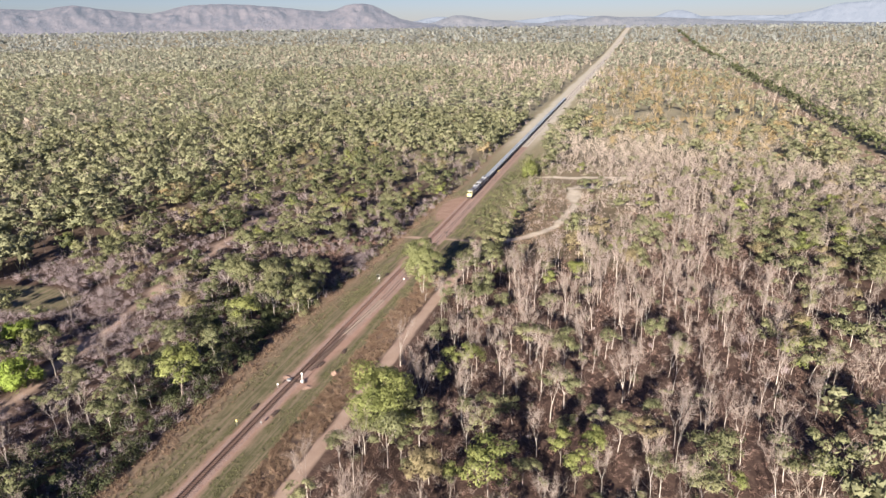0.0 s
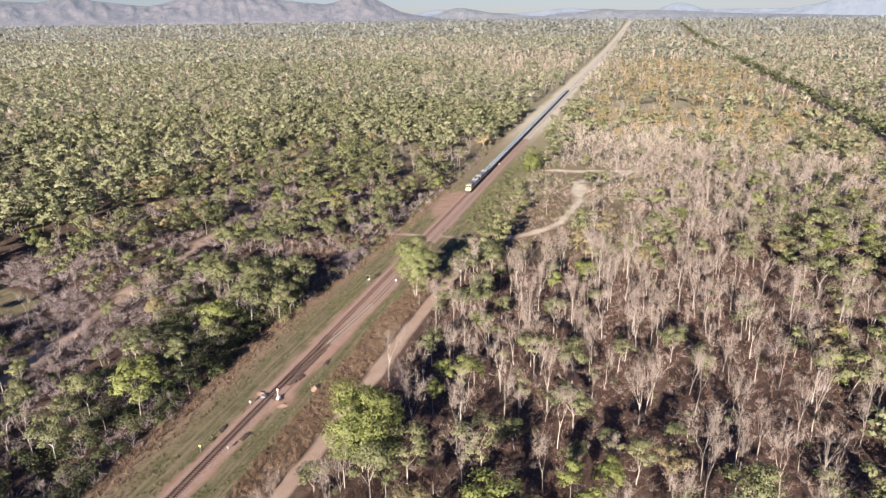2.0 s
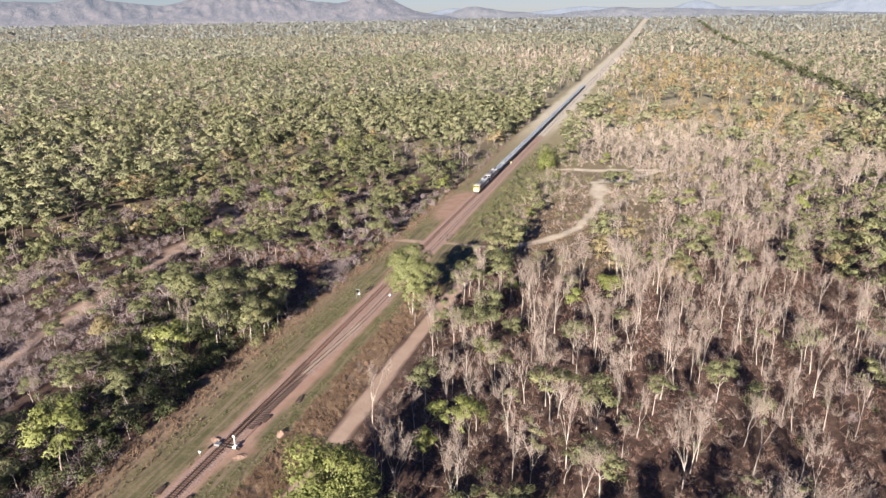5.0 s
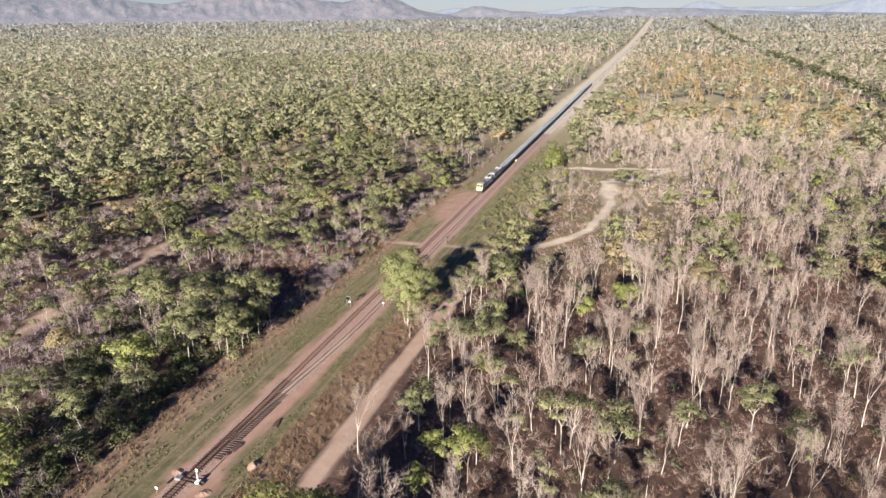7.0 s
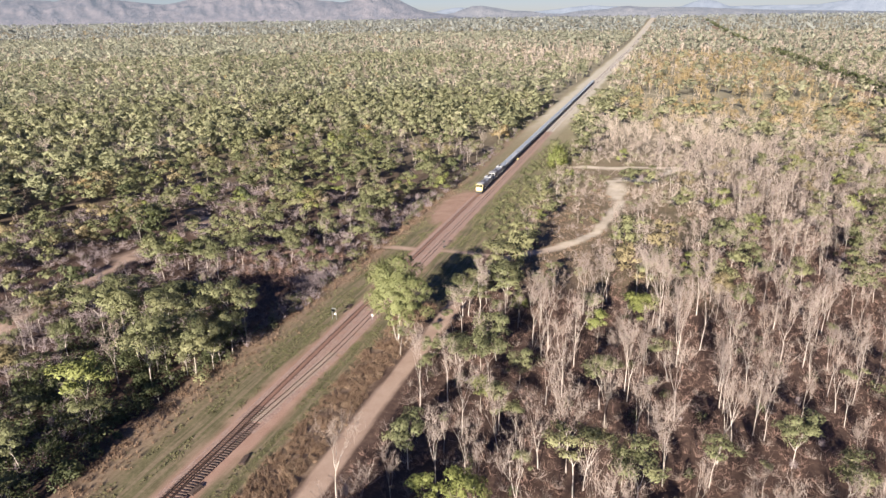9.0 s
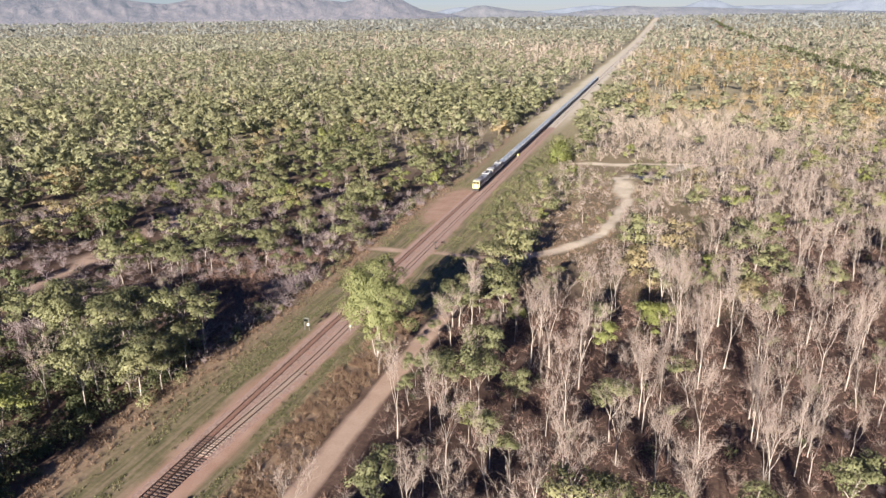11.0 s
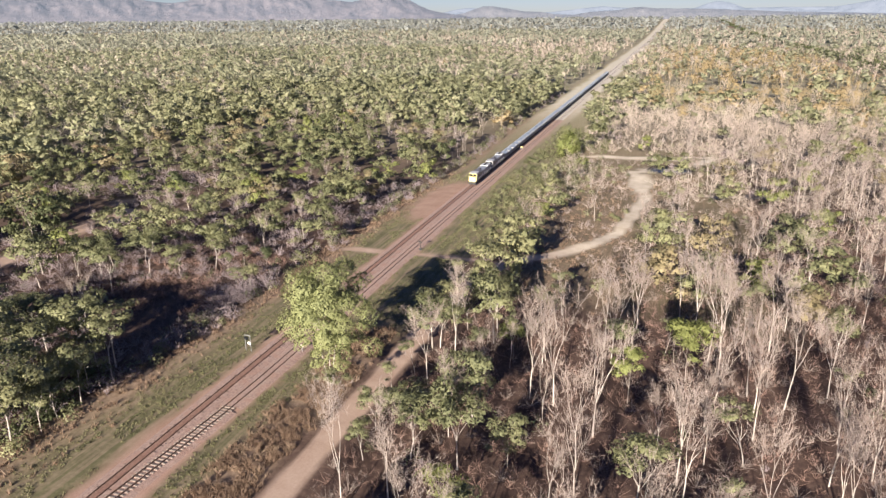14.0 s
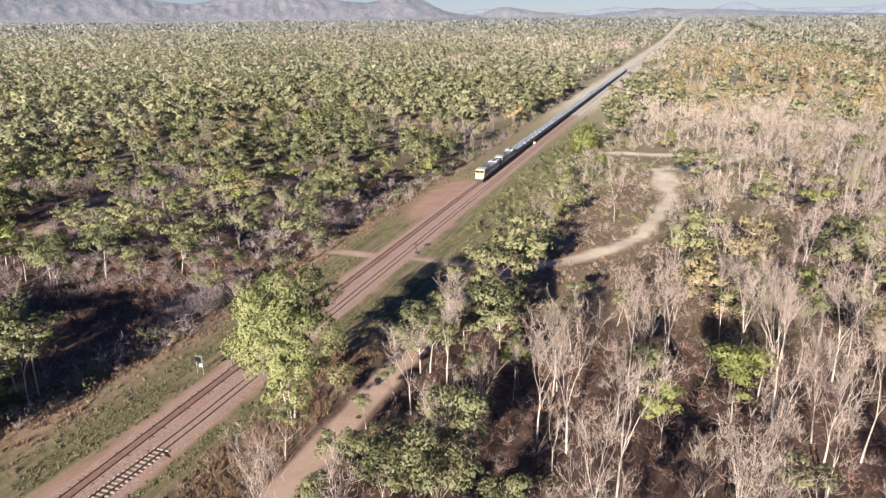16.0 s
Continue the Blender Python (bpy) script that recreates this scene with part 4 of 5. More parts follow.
def gum_tree(seed, h, leaf, spread=0.5, clumps=1.0, bark=None, stems=1, trunk=0.30, blade=0.255, per=165, low=False, drop=0.30, levels=2, lump=0.112):
    """A gum tree: pale forked trunk, and heads of leaves at the ends of its boughs with gaps between them."""
    rg = np.random.default_rng(seed)
    sk, tips = Soup(), []
    for s in range(stems):
        a, o = s * 6.283 / stems + rg.uniform(0, 1), 0.0 if stems == 1 else 0.2
        grow(sk, rg, np.array((math.cos(a) * o * 2, math.sin(a) * o * 2, -0.3)), np.array((math.cos(a) * o + rg.uniform(-0.1, 0.1), math.sin(a) * o + rg.uniform(-0.1, 0.1), 1.0)), h * trunk, h * (0.0105 if stems == 1 else 0.0062), 0, tips, spread, levels)
    top = max(t[0][2] for t in tips)
    f = np.array((1.12, 1.12, h * 0.9 / top))
    sk.v = [v * f for v in sk.v]
    crown = Soup()
    core = np.array((0, 0, h * 0.52))
    for p, d in tips:
        p = p * f
        r = h * lump * rg.uniform(0.75, 1.3)
        pad(crown, rg, p + d * r * 0.3, r, int(per * (r / (h * lump)) ** 1.6), blade, core)
        for c in range(int(clumps * rg.uniform(0.2, 1.9))):
            r2 = r * rg.uniform(0.55, 0.9)
            side = rg.normal(size=3) * np.array((1, 1, 0.3))
            q = p + side / np.linalg.norm(side) * (r + r2) * 0.75 - np.array((0, 0, h * rg.uniform(0.02, drop * 0.6)))
            pad(crown, rg, q, r2, int(per * 0.6), blade, core, 8)
    if low:
        for k in range(14):
            a = rg.uniform(0, 6.283)
            pad(crown, rg, np.array((math.cos(a) * h * 0.2, math.sin(a) * h * 0.2, h * rg.uniform(0.18, 0.42))), h * 0.085, per, blade, core)
    t = new("gum_tree")
    part("trunk", sk.mesh("trunk", bark or BARK_PALE), t, "pale bark")
    part("crown", crown.mesh("crown", leaf), t)
    return t


def bare_tree(seed, h, spread=0.3, twig=None, bark=None, leaf=None, fine=1.0):
    """A leafless tree: steep pale limbs that fork three times and end in fine twigs."""
    rg = np.random.default_rng(seed)
    sk, tips = Soup(), []
    grow(sk, rg, np.array((0, 0, -0.3)), np.array((rg.uniform(-0.06, 0.06), rg.uniform(-0.06, 0.06), 1.0)), h * 0.24, h * 0.0075, 0, tips, spread, 3, 0.05, (0.62, 0.92))
    top = max(t[0][2] for t in tips)
    f = np.array((1, 1, h * 0.9 / top))
    sk.v = [v * f for v in sk.v]
    tw = Soup()
    P, D = np.array([t[0] * f for t in tips]), np.array([t[1] for t in tips])
    n1 = max(3, int(170 * fine / len(P)))
    a = np.repeat(P, n1, 0) - np.repeat(D, n1, 0) * rg.uniform(0, h * 0.20, (len(P) * n1, 1))
    dd = np.repeat(D, n1, 0) * 0.6 + rg.normal(size=a.shape) * 0.36 + np.array((0, 0, 0.35))
    b = a + dd / np.linalg.norm(dd, axis=1)[:, None] * rg.uniform(0.05, 0.12, (len(a), 1)) * h
    tw.strips(a, b, 0.034, rg)
    n2 = 5
    s = rg.uniform(0.2, 1.0, (len(a) * n2, 1))
    a2 = np.repeat(a, n2, 0) * (1 - s) + np.repeat(b, n2, 0) * s
    d2 = np.repeat(b - a, n2, 0) / h * 4 + rg.normal(size=a2.shape) * 0.40 + np.array((0, 0, 0.3))
    b2 = a2 + d2 / np.linalg.norm(d2, axis=1)[:, None] * rg.uniform(0.025, 0.065, (len(a2), 1)) * h
    tw.strips(a2, b2, 0.026, rg)
    t = new("bare_tree")
    part("trunk", sk.mesh("trunk", bark or BARK_PALE), t)
    part("branchwork", tw.mesh("branchwork", twig or TWIG_TAN), t)
    if leaf:
        lf = Soup()
        for k in rg.integers(0, len(P), 5):
            pad(lf, rg, P[k], h * 0.055, 80, 0.24, np.array((0, 0, h * 0.5)), 0)
        tagged(part("leafage", lf.mesh("leafage", leaf), t), kind="stuff")
    return t


KINDS = {}


def kind(key, label, category, trees):
    for t in trees:
        tagged(t, label, category, "woodland trees")
    KINDS[key] = trees


kind("green", "olive-green gum tree with a pale trunk", "tree", [gum_tree(s, 15, LEAF_OLIVE, sp, cl) for s, sp, cl in ((1, 0.55, 1), (2, 0.62, 1), (3, 0.5, 1.2), (4, 0.6, 0.8), (5, 0.55, 1.0), (6, 0.66, 1.1))])
kind("thin", "slender gum tree with sparse olive leaves", "tree", [gum_tree(s, 15, LEAF_OLIVE, sp, 0.35, per=105, trunk=0.42, blade=0.23, lump=0.09) for s, sp in ((11, 0.35), (12, 0.42), (13, 0.4))])
kind("dark", "dense dark-green tree at the woodland edge", "tree", [gum_tree(s, 13, LEAF_DARK, 0.55, 1.4, BARK_GREY, 1, 0.22) for s in (21, 22, 23)])
kind("lime", "bright lime-green broadleaf tree", "tree", [gum_tree(s, 12, LEAF_LIME, 0.58, 1.2, BARK_GREY, 1, 0.24, 0.23, 170) for s in (31, 32, 33)])
kind("dry", "gum tree with dry yellow-brown leaves", "tree", [gum_tree(s, 13, LEAF_DRY, 0.5, 0.6, BARK_GREY) for s in (41, 42)])
kind("bare", "leafless pale-trunked tree with tan twigs", "bare tree", [bare_tree(s, 16, sp) for s, sp in ((51, 0.24), (52, 0.30), (53, 0.20), (54, 0.34), (55, 0.27), (56, 0.22))])
kind("bare_leafy", "mostly leafless tree with a few olive leaves", "bare tree", [bare_tree(s, 16, sp, leaf=LEAF_OLIVE) for s, sp in ((61, 0.25), (62, 0.3), (63, 0.35))])
kind("bare_grey", "small leafless grey tree", "bare tree", [bare_tree(s, 10, 0.38, TWIG_GREY, BARK_GREY) for s in (71, 72, 73)])
used = set()


COUNT = {"gum_tree": 0, "bare_tree": 0}
MERGED, ARRAYS = {}, {}


def lite_green(seed, clumps, per, blade, inner, stems=True, lump=0.125, soft=0.8):
    """A leafy tree of unit height: heads of leaves on two stems, for the woods beyond the nearest trees."""
    g = np.random.default_rng(seed)
    s = Soup()
    core = np.array((0, 0, 0.5))
    for k in range(clumps):
        a = k * 2.4 + g.uniform(-0.4, 0.4)
        r = 0.28 * math.sqrt((k + 0.2) / clumps) * g.uniform(0.8, 1.25)
        c = np.array((math.cos(a) * r, math.sin(a) * r, g.uniform(0.42, 0.95) - r * 0.45))
        pad(s, g, c, lump * g.uniform(0.7, 1.3), per, blade, core, inner, 0.5, soft)
    if stems:
        s.strips(np.zeros((2, 3)), np.array([(g.normal() * 0.07, g.normal() * 0.07, 0.6), (g.normal() * 0.1, g.normal() * 0.1, 0.65)]), 0.014, g)
    v, f, n = np.concatenate(s.v), np.concatenate(s.f), np.concatenate(s.nrm)
    return v, f, n, True


FINE_LITES = [lite_green(600 + k, 10, 100, 0.0245, 9, False, 0.118) for k in range(8)]
NEAR_LITES = [lite_green(620 + k, 10, 58, 0.032, 7, False, 0.12, 0.86) for k in range(8)]


def merge_crown(o, M, rg):
    """Adds a light crown in place of a tree's own to the joined woodland."""
    kit = FINE_LITES if M[1, 3] < 300 and M[0, 3] > -75 else NEAR_LITES
    v, f, nr, _ = kit[int(rg.integers(len(kit)))]
    size = max(c[2] for c in o.bound_box)
    MERGED.setdefault(("crown", o.data.materials[0].name), Soup()).add((v * size) @ M[:3, :3].T + M[:3, 3], f, nr @ M[:3, :3].T / np.linalg.norm(M[:3, 2]))


def merge_part(o, M, thin=1):
    """Adds a tree's part, moved by M, to the joined woodland; leaf sprays thinned and widened."""
    me = o.data
    key = me.name, thin
    if key not in ARRAYS:
        v = np.empty(len(me.vertices) * 3, np.float32)
        me.vertices.foreach_get("co", v)
        f = np.empty(len(me.loops), np.int32)
        me.loops.foreach_get("vertex_index", f)
        v, f = v.reshape(-1, 3), f.reshape(-1, 3)
        nr = NORMALS.get(me.name)
        if not o.name.startswith("trunk"):
            k = 2 if thin == 1 else 3
            q = v[f][::k]
            nr = None if nr is None else nr[f][::k].reshape(-1, 3)
            c = q.mean(1, keepdims=True)
            q = c + (q - c) * (1.2 if thin == 1 else 1.45)
            v, f = q.reshape(-1, 3), np.arange(len(q) * 3).reshape(-1, 3)
        ARRAYS[key] = v, f, nr
    v, f, nr = ARRAYS[key]
    MERGED.setdefault((o.name.split(".")[0], me.materials[0].name), Soup()).add(v @ M[:3, :3].T + M[:3, 3], f, None if nr is None else nr @ M[:3, :3].T / np.linalg.norm(M[:3, 2]))


def plant(key, x, y, h, rg, label=""):
    """Stands one more tree of a kind at (x, y), h metres high."""
    i = int(rg.integers(len(KINDS[key])))
    t = KINDS[key][i]
    base = {"green": 15, "thin": 15, "dark": 13, "lime": 12, "dry": 13, "bare": 16, "bare_leafy": 16, "bare_grey": 10}[key]
    s = h / base
    w = s * rg.uniform(0.9, 1.12)
    m = pose(x, y, float(land(x, y)) - 0.05, rg.uniform(-1.5, 1.5), rg.uniform(-1.5, 1.5), 0) @ pose(0, 0, 0, 0, 0, rg.uniform(0, 360)) @ Matrix.Diagonal((w, w, s, 1))
    if not (-62 < x < 112 and 60 < y < 222) or COUNT[t.name.split(".")[0]] >= 300:
        M = np.array(m)
        for o in t.children:
            if o.name.startswith("crown"):
                merge_crown(o, M, rg)
            elif not (o.name.startswith("trunk") and t.name.startswith("gum") and (y > 220 or x < -80)):
                merge_part(o, M, 1 if (y < 250 and x > -80) else 2)
        return None
    COUNT[t.name.split(".")[0]] += 1
    if (key, i) in used:
        t = copy_thing(t, m)
    else:
        t.matrix_basis = m
        used.add((key, i))
    return tagged(t, label) if label else t


rg = np.random.default_rng(77)
BARE_AT = [(47.9, 105.1, 18), (102.1, 173.7, 17), (110.9, 172.2, 16), (125.7, 158.9, 17), (132.3, 154.2, 16), (139.6, 142.1, 16), (103.9, 130.7, 15), (115.8, 124.2, 17), (95.9, 99.8, 18), (114.5, 94.1, 18), (109.2, 104.3, 17), (85.7, 128.3, 15), (88.7, 170, 16), (65.1, 170.5, 17), (69.7, 202.6, 18), (95.5, 191.8, 16), (99.4, 190.2, 17), (89.6, 167.4, 16), (113, 172.3, 16), (80.6, 152, 17), (86.9, 132, 16), (48.2, 183.5, 19), (54.9, 199.1, 17), (71.1, 199.3, 20), (74.7, 183.4, 18), (65.7, 166.9, 17)]
BARE_AT_FURTHER = [(67.8, 151.2, 17), (75.2, 189.3, 17), (67.8, 211.1, 18), (88.9, 236.6, 16), (72.1, 210.9, 18), (79.7, 211.1, 18), (79.7, 192.9, 18), (43.4, 279.8, 14), (28.2, 185.3, 15), (38.2, 179, 14), (104.2, 299.3, 14), (83.3, 220.1, 17), (-98.7, 173.5, 13), (-124.1, 178.6, 12), (-63.3, 151.4, 14), (-35.1, 60.8, 10), (-35.6, 79.4, 12), (-93.4, 172.9, 13), (-61.5, 152, 13), (44.6, 184.5, 17), (51.2, 161.7, 15)]
GROVE_AT = [(37, 83.9, 15), (26.9, 81.8, 13), (41.7, 91.3, 14), (-24.3, 145.6, 16), (-21.2, 152.4, 13), (-42, 162.9, 16), (-30.5, 159.5, 16), (-20.2, 160.3, 14), (-48.3, 165.7, 14), (-25.3, 163, 14), (-31.5, 167.8, 13), (-38.8, 170.7, 13), (-22.2, 168.7, 11), (25.5, 195.5, 11), (-17.7, 163.1, 11), (-18.8, 170.3, 12), (-19.8, 153.2, 13), (-17.5, 156, 9), (-24.3, 173, 15), (-30.5, 173.7, 15), (-36.7, 174.5, 15), (-43, 174.3, 14), (-27.4, 168.3, 15), (-34.6, 164.1, 15), (-21.2, 173.6, 13), (-33.7, 216.9, 12), (-38.9, 211.5, 11), (-45.2, 209.4, 12), (-51.6, 215.4, 12), (-58, 212.2, 11), (-48.4, 222.1, 12), (-41, 224.1, 13), (-55.9, 226.3, 12), (-35.8, 226.4, 11), (-62.4, 223.2, 12), (-28.5, 220.2, 8), (-60.2, 204.3, 12), (-53.7, 204.4, 11), (-47.3, 200.4, 11), (-62.3, 196.3, 11)]
GREEN_AT = [(34.5, 224, 13.5), (30.8, 215, 13), (35, 200.5, 13), (26.8, 196, 10.5), (38.4, 176, 12), (30.5, 172.5, 10), (59.5, 250, 12), (26, 170.5, 8), (45, 168, 10), (27.5, 222, 11), (59.7, 107.1, 9), (84, 102.7, 10), (56.7, 84.6, 9), (65.6, 85.9, 9.5), (39.3, 85.8, 9), (78.3, 110.6, 8.5), (106.4, 98.5, 8.5), (102.2, 94.2, 14), (123.3, 98.2, 14), (146.3, 169.6, 14), (137.6, 208.1, 14), (-34.9, 94.2, 13), (-29.4, 78.9, 13), (-28.3, 91.3, 7), (-19.5, 109.1, 11), (-24.2, 129.6, 11), (-90.8, 158.4, 8), (-26.8, 153, 14), (-51.4, 141.5, 9), (-72, 169.3, 14), (-55.3, 171.7, 13), (-33, 152.7, 14), (-28.4, 152.2, 15), (-17.9, 159.1, 10), (-28.1, 118.7, 12), (91.9, 154.1, 12), (59.3, 136.9, 14), (68.5, 137.2, 12), (60.9, 162.6, 16), (62, 247.3, 14), (32.5, 231.1, 15), (29.2, 204.3, 15), (32.9, 165.6, 15), (39.2, 165.6, 13), (27.2, 163.7, 9), (-24.3, 235.8, 5)]
THIN_AT = [(60.6, 139.2, 11), (64.4, 119.2, 9), (89.7, 112.2, 9), (144.9, 171.8, 9), (18.2, 172, 7), (24.2, 180.5, 9), (25.5, 187, 8), (48.1, 149.1, 12), (44.6, 151.1, 18), (56.3, 196, 17), (63.2, 205.1, 15), (36.3, 190.1, 14), (33.2, 276.5, 13), (-66.3, 105.7, 5), (-26.5, 321.5, 15), (50.2, 220.2, 14), (44.6, 215.2, 12)]
LIME_AT = [(72.3, 94.6, 9.5), (78.6, 96.3, 9), (52.8, 80.1, 9), (124.3, 103.3, 9), (-22.1, 95.2, 15), (-27, 132.8, 11), (-24.8, 99.3, 9), (39.5, 125.9, 11), (30.6, 271.4, 7.5), (66.3, 196.5, 13.5), (58.3, 187.5, 12)]
placed = []
for key, spots in (("bare", BARE_AT), ("bare", BARE_AT_FURTHER), ("green", GREEN_AT), ("green", GROVE_AT), ("thin", THIN_AT), ("lime", LIME_AT)):
    for x, y, h in spots:
        plant(key, x, y, h, rg)
        placed.append((x, y))

big = gum_tree(101, 20, LEAF_FRESH, 0.46, 2.4, BARK_PALE, 3, 0.34, 0.175, 520, drop=0.62, lump=0.095)
big.matrix_basis = pose(15.2, 178.5, 0, 0, 0, 40) @ Matrix.Diagonal((0.84, 0.84, 1.05, 1))
tagged(big, "tall spreading gum tree beside the dirt track", "tree")
broad = gum_tree(102, 18, LEAF_LIME, 0.6, 1.8, BARK_GREY, 3, 0.26, 0.21, 330, True)
broad.matrix_basis = pose(31.7, 93.2, 0, 0, 0, 10)
tagged(broad, "broad leafy green tree over the dirt track", "tree")
placed += [(15.2, 175.1), (31.7, 93.2)]


def dense_bush(seed, x, y, w, h, leaf, label):
    """A rounded leafy bush, leaves down to the ground."""
    g = np.random.default_rng(seed)
    s = Soup()
    for k in range(26):
        a, u = g.uniform(0, 6.283), g.uniform(0, 1) ** 0.5
        c = np.array((math.cos(a) * u * w * 0.36, math.sin(a) * u * w * 0.36, h * g.uniform(0.2, 0.85) * (1 - 0.35 * u)))
        s.mass(c, np.array((1, 1, 0.9)) * w * 0.16, 26, g, (c - np.array((0, 0, h * 0.3))) / w * 2, 0.5)
        q = g.normal(size=(170, 3))
        q /= np.linalg.norm(q, axis=1)[:, None]
        s.blades(c + q * g.uniform(0.4, 1, (170, 1)) * w * 0.17, 0.24, g, 0.2, 0.55, q + (c - np.array((0, 0, h * 0.3))) / w * 2)
    t = new("bush")
    st = Soup()
    for k in range(6):
        a = k * 1.05
        st.tube([(0, 0, -0.2), (math.cos(a) * w * 0.12, math.sin(a) * w * 0.12, h * 0.35), (math.cos(a) * w * 0.25, math.sin(a) * w * 0.25, h * 0.65)], [0.14, 0.09, 0.03], 5)
    part("stems", st.mesh("stems", BARK_GREY), t)
    part("leaves", s.mesh("leaves", leaf), t)
    t.matrix_basis = pose(x, y, 0)
    return tagged(t, label, "bush")


dense_bush(201, 23.6, 366.3, 13, 13, LEAF_LIME, "large dense rounded green bush beside the railway")
dense_bush(202, 19.8, 386.9, 11, 12, LEAF_OLIVE, "large dense olive-green bush beside the railway")
dense_bush(204, -69, 91.7, 13, 9, LEAF_BRIGHT, "low spreading bright-green tree in a grassy clearing")
dense_bush(205, -91.7, 112.5, 11, 9, LEAF_BRIGHT, "low rounded bright-green tree in a grassy clearing")
placed += [(23.6, 366.3), (19.8, 386.9), (-69, 91.7), (-91.7, 112.5), (-66.3, 85.3), (-72.8, 85.9), (-62, 87), (-88.3, 104.9), (-95, 106.6)]


# the edge of the western wood: small trees and grey saplings close to the verge
for y in np.arange(52, 236, 5.6):
    x = float(wood_edge(y)) - rg.uniform(2.5, 9)
    if min(math.hypot(x - a, y - c) for a, c in placed) > 3.2 and not 172 < y < 206:
        key = str(rg.choice(["dark", "green", "thin", "bare_grey"], p=[0.25, 0.15, 0.2, 0.4]))
        plant(key, x, float(y), rg.uniform(3.5, 8), rg)
        placed.append((x, float(y)))

# a grove that shades the edge of the line
for k in range(14):
    x, y = rg.uniform(-56, -20), rg.uniform(158, 176)
    if min(math.hypot(x - a, y - c) for a, c in placed) > 3.6:
        plant(str(rg.choice(["green", "dark"])), x, y, rg.uniform(11, 15), rg)
        placed.append((x, y))
# The southernmost of these stand out of view, added for their shadows.
for k in range(80):
    x, y = rg.uniform(-58, -19), 30 + 115 * rg.random() ** 1.5
    if min(math.hypot(x - a, y - c) for a, c in placed) > 4.0 and not path_distance(np.array(x), np.array(y), ROADS[1][0]) < 6:
        plant(str(rg.choice(["green", "dark", "thin", "bare_grey"], p=[0.2, 0.3, 0.22, 0.28])), x, y, rg.uniform(6, 11.5), rg)
        placed.append((x, y))


# ---- which trees stand where ----
def ell(x, y, cx, cy, rx, ry):
    return np.exp(-(((x - cx) / rx) ** 2 + ((y - cy) / ry) ** 2))


def mixture(x, y):
    """Shares of green, bare, orange and dark trees at each place."""
    x, y = zone(x, y)
    x, y = np.asarray(x, float), np.asarray(y, float)
    n = vnoise(x, y, 45) * 0.6 + vnoise(x, y, 140) * 0.4
    left = x < 2
    green = np.where(left, 0.72 + 0.5 * (n - 0.5), 0.11 + 0.3 * (n - 0.5))
    bare = np.where(left, 0.33 - 0.4 * (n - 0.5) - 0.15 * smooth01(300, 500, y), 0.84)
    orange = np.where(left, 0.03, 0.02)
    g = ell(x, y, 180, 290, 60, 42) + ell(x, y, 30, 220, 12, 45) + ell(x, y, 70, 100, 45, 22) + ell(x, y, 12, 520, 18, 160) + 0.5 * ell(x, y, 110, 250, 25, 15) + ell(x, y, 245, 560, 25, 120)
    green = green + np.where(left, 0, 1.4 * g)
    green = green * (1 - 0.8 * np.where(left, ell(x, y, -62, 118, 34, 36), 0))
    green = green * (1 - 0.8 * np.where(left, 0, ell(x, y, 66, 310, 26, 40)))
    green = green * (1 - 0.55 * np.where(left, 0, smooth01(200, 260, y) * (1 - smooth01(440, 520, y)) * smooth01(36, 50, x) * (1 - smooth01(120, 150, x))))
    o = np.where(left, 0, smooth01(480, 620, y) * (1 - smooth01(1000, 1500, y)) * smooth01(25, 60, x) * (1 - smooth01(235, 262, x)))
    orange = orange + 1.9 * o
    green = green + 0.25 * o
    beyond = np.where(left, 0, smooth01(1000, 1500, y) + smooth01(290, 330, x))
    green = green + 0.6 * np.clip(beyond, 0, 1)
    b = ell(x, y, -60, 1100, 110, 330) + 0.6 * ell(x, y, -420, 1500, 300, 250)
    bare = bare + 1.6 * b * left
    bare = bare + 0.45 * left * smooth01(-48, -20, x) * smooth01(235, 260, y) * (1 - smooth01(400, 450, y))
    s = np.stack([np.clip(green, 0.02, 9), np.clip(bare, 0.02, 9), np.clip(orange, 0.0, 9)], -1)
    return s / s.sum(-1, keepdims=True)


def open_ground(x, y):
    """True where trees may stand: off the line, the roads and the clearings."""
    road, grass, gravel, straw, clear = cover(x, y)
    ok = (road < 0.15) & (clear < 0.3)
    ok &= ~((x > 228) & (x < 247) & (y > 300))
    x, y = zone(x, y)
    ok &= (x < wood_edge(y) - 1.0 - 1.5 * vnoise(x, y, 8)) | (x > 24.5 + 2 * smooth01(0, 1, (y > 420)) - 10 * smooth01(410, 520, y) + 2 * (vnoise(x, y, 6) - 0.5))
    ok &= ~((x > 42) & (x < 92) & (y > 282) & (y < 324) & (vnoise(x, y, 5) < 0.72))
    ok &= np.hypot((x + 29) / 12, (y - 191) / 14) > 1
    ok &= ~((x > 43) & (x < 72) & (y > 322) & (y < 398) & (vnoise(x, y, 7) < 0.62))
    ok &= ~((x > 28) & (x < 84) & (y > 366) & (y < 386) & (vnoise(x, y, 6) < 0.8))
    ok &= ~((x > 36) & (x < 59) & (y > 220) & (y < 326) & (vnoise(x, y, 6) < 0.9))
    ok &= ~((x > 24) & (x < 52) & (y > 254) & (y < 306) & (vnoise(x, y, 7) < 0.75))
    return ok


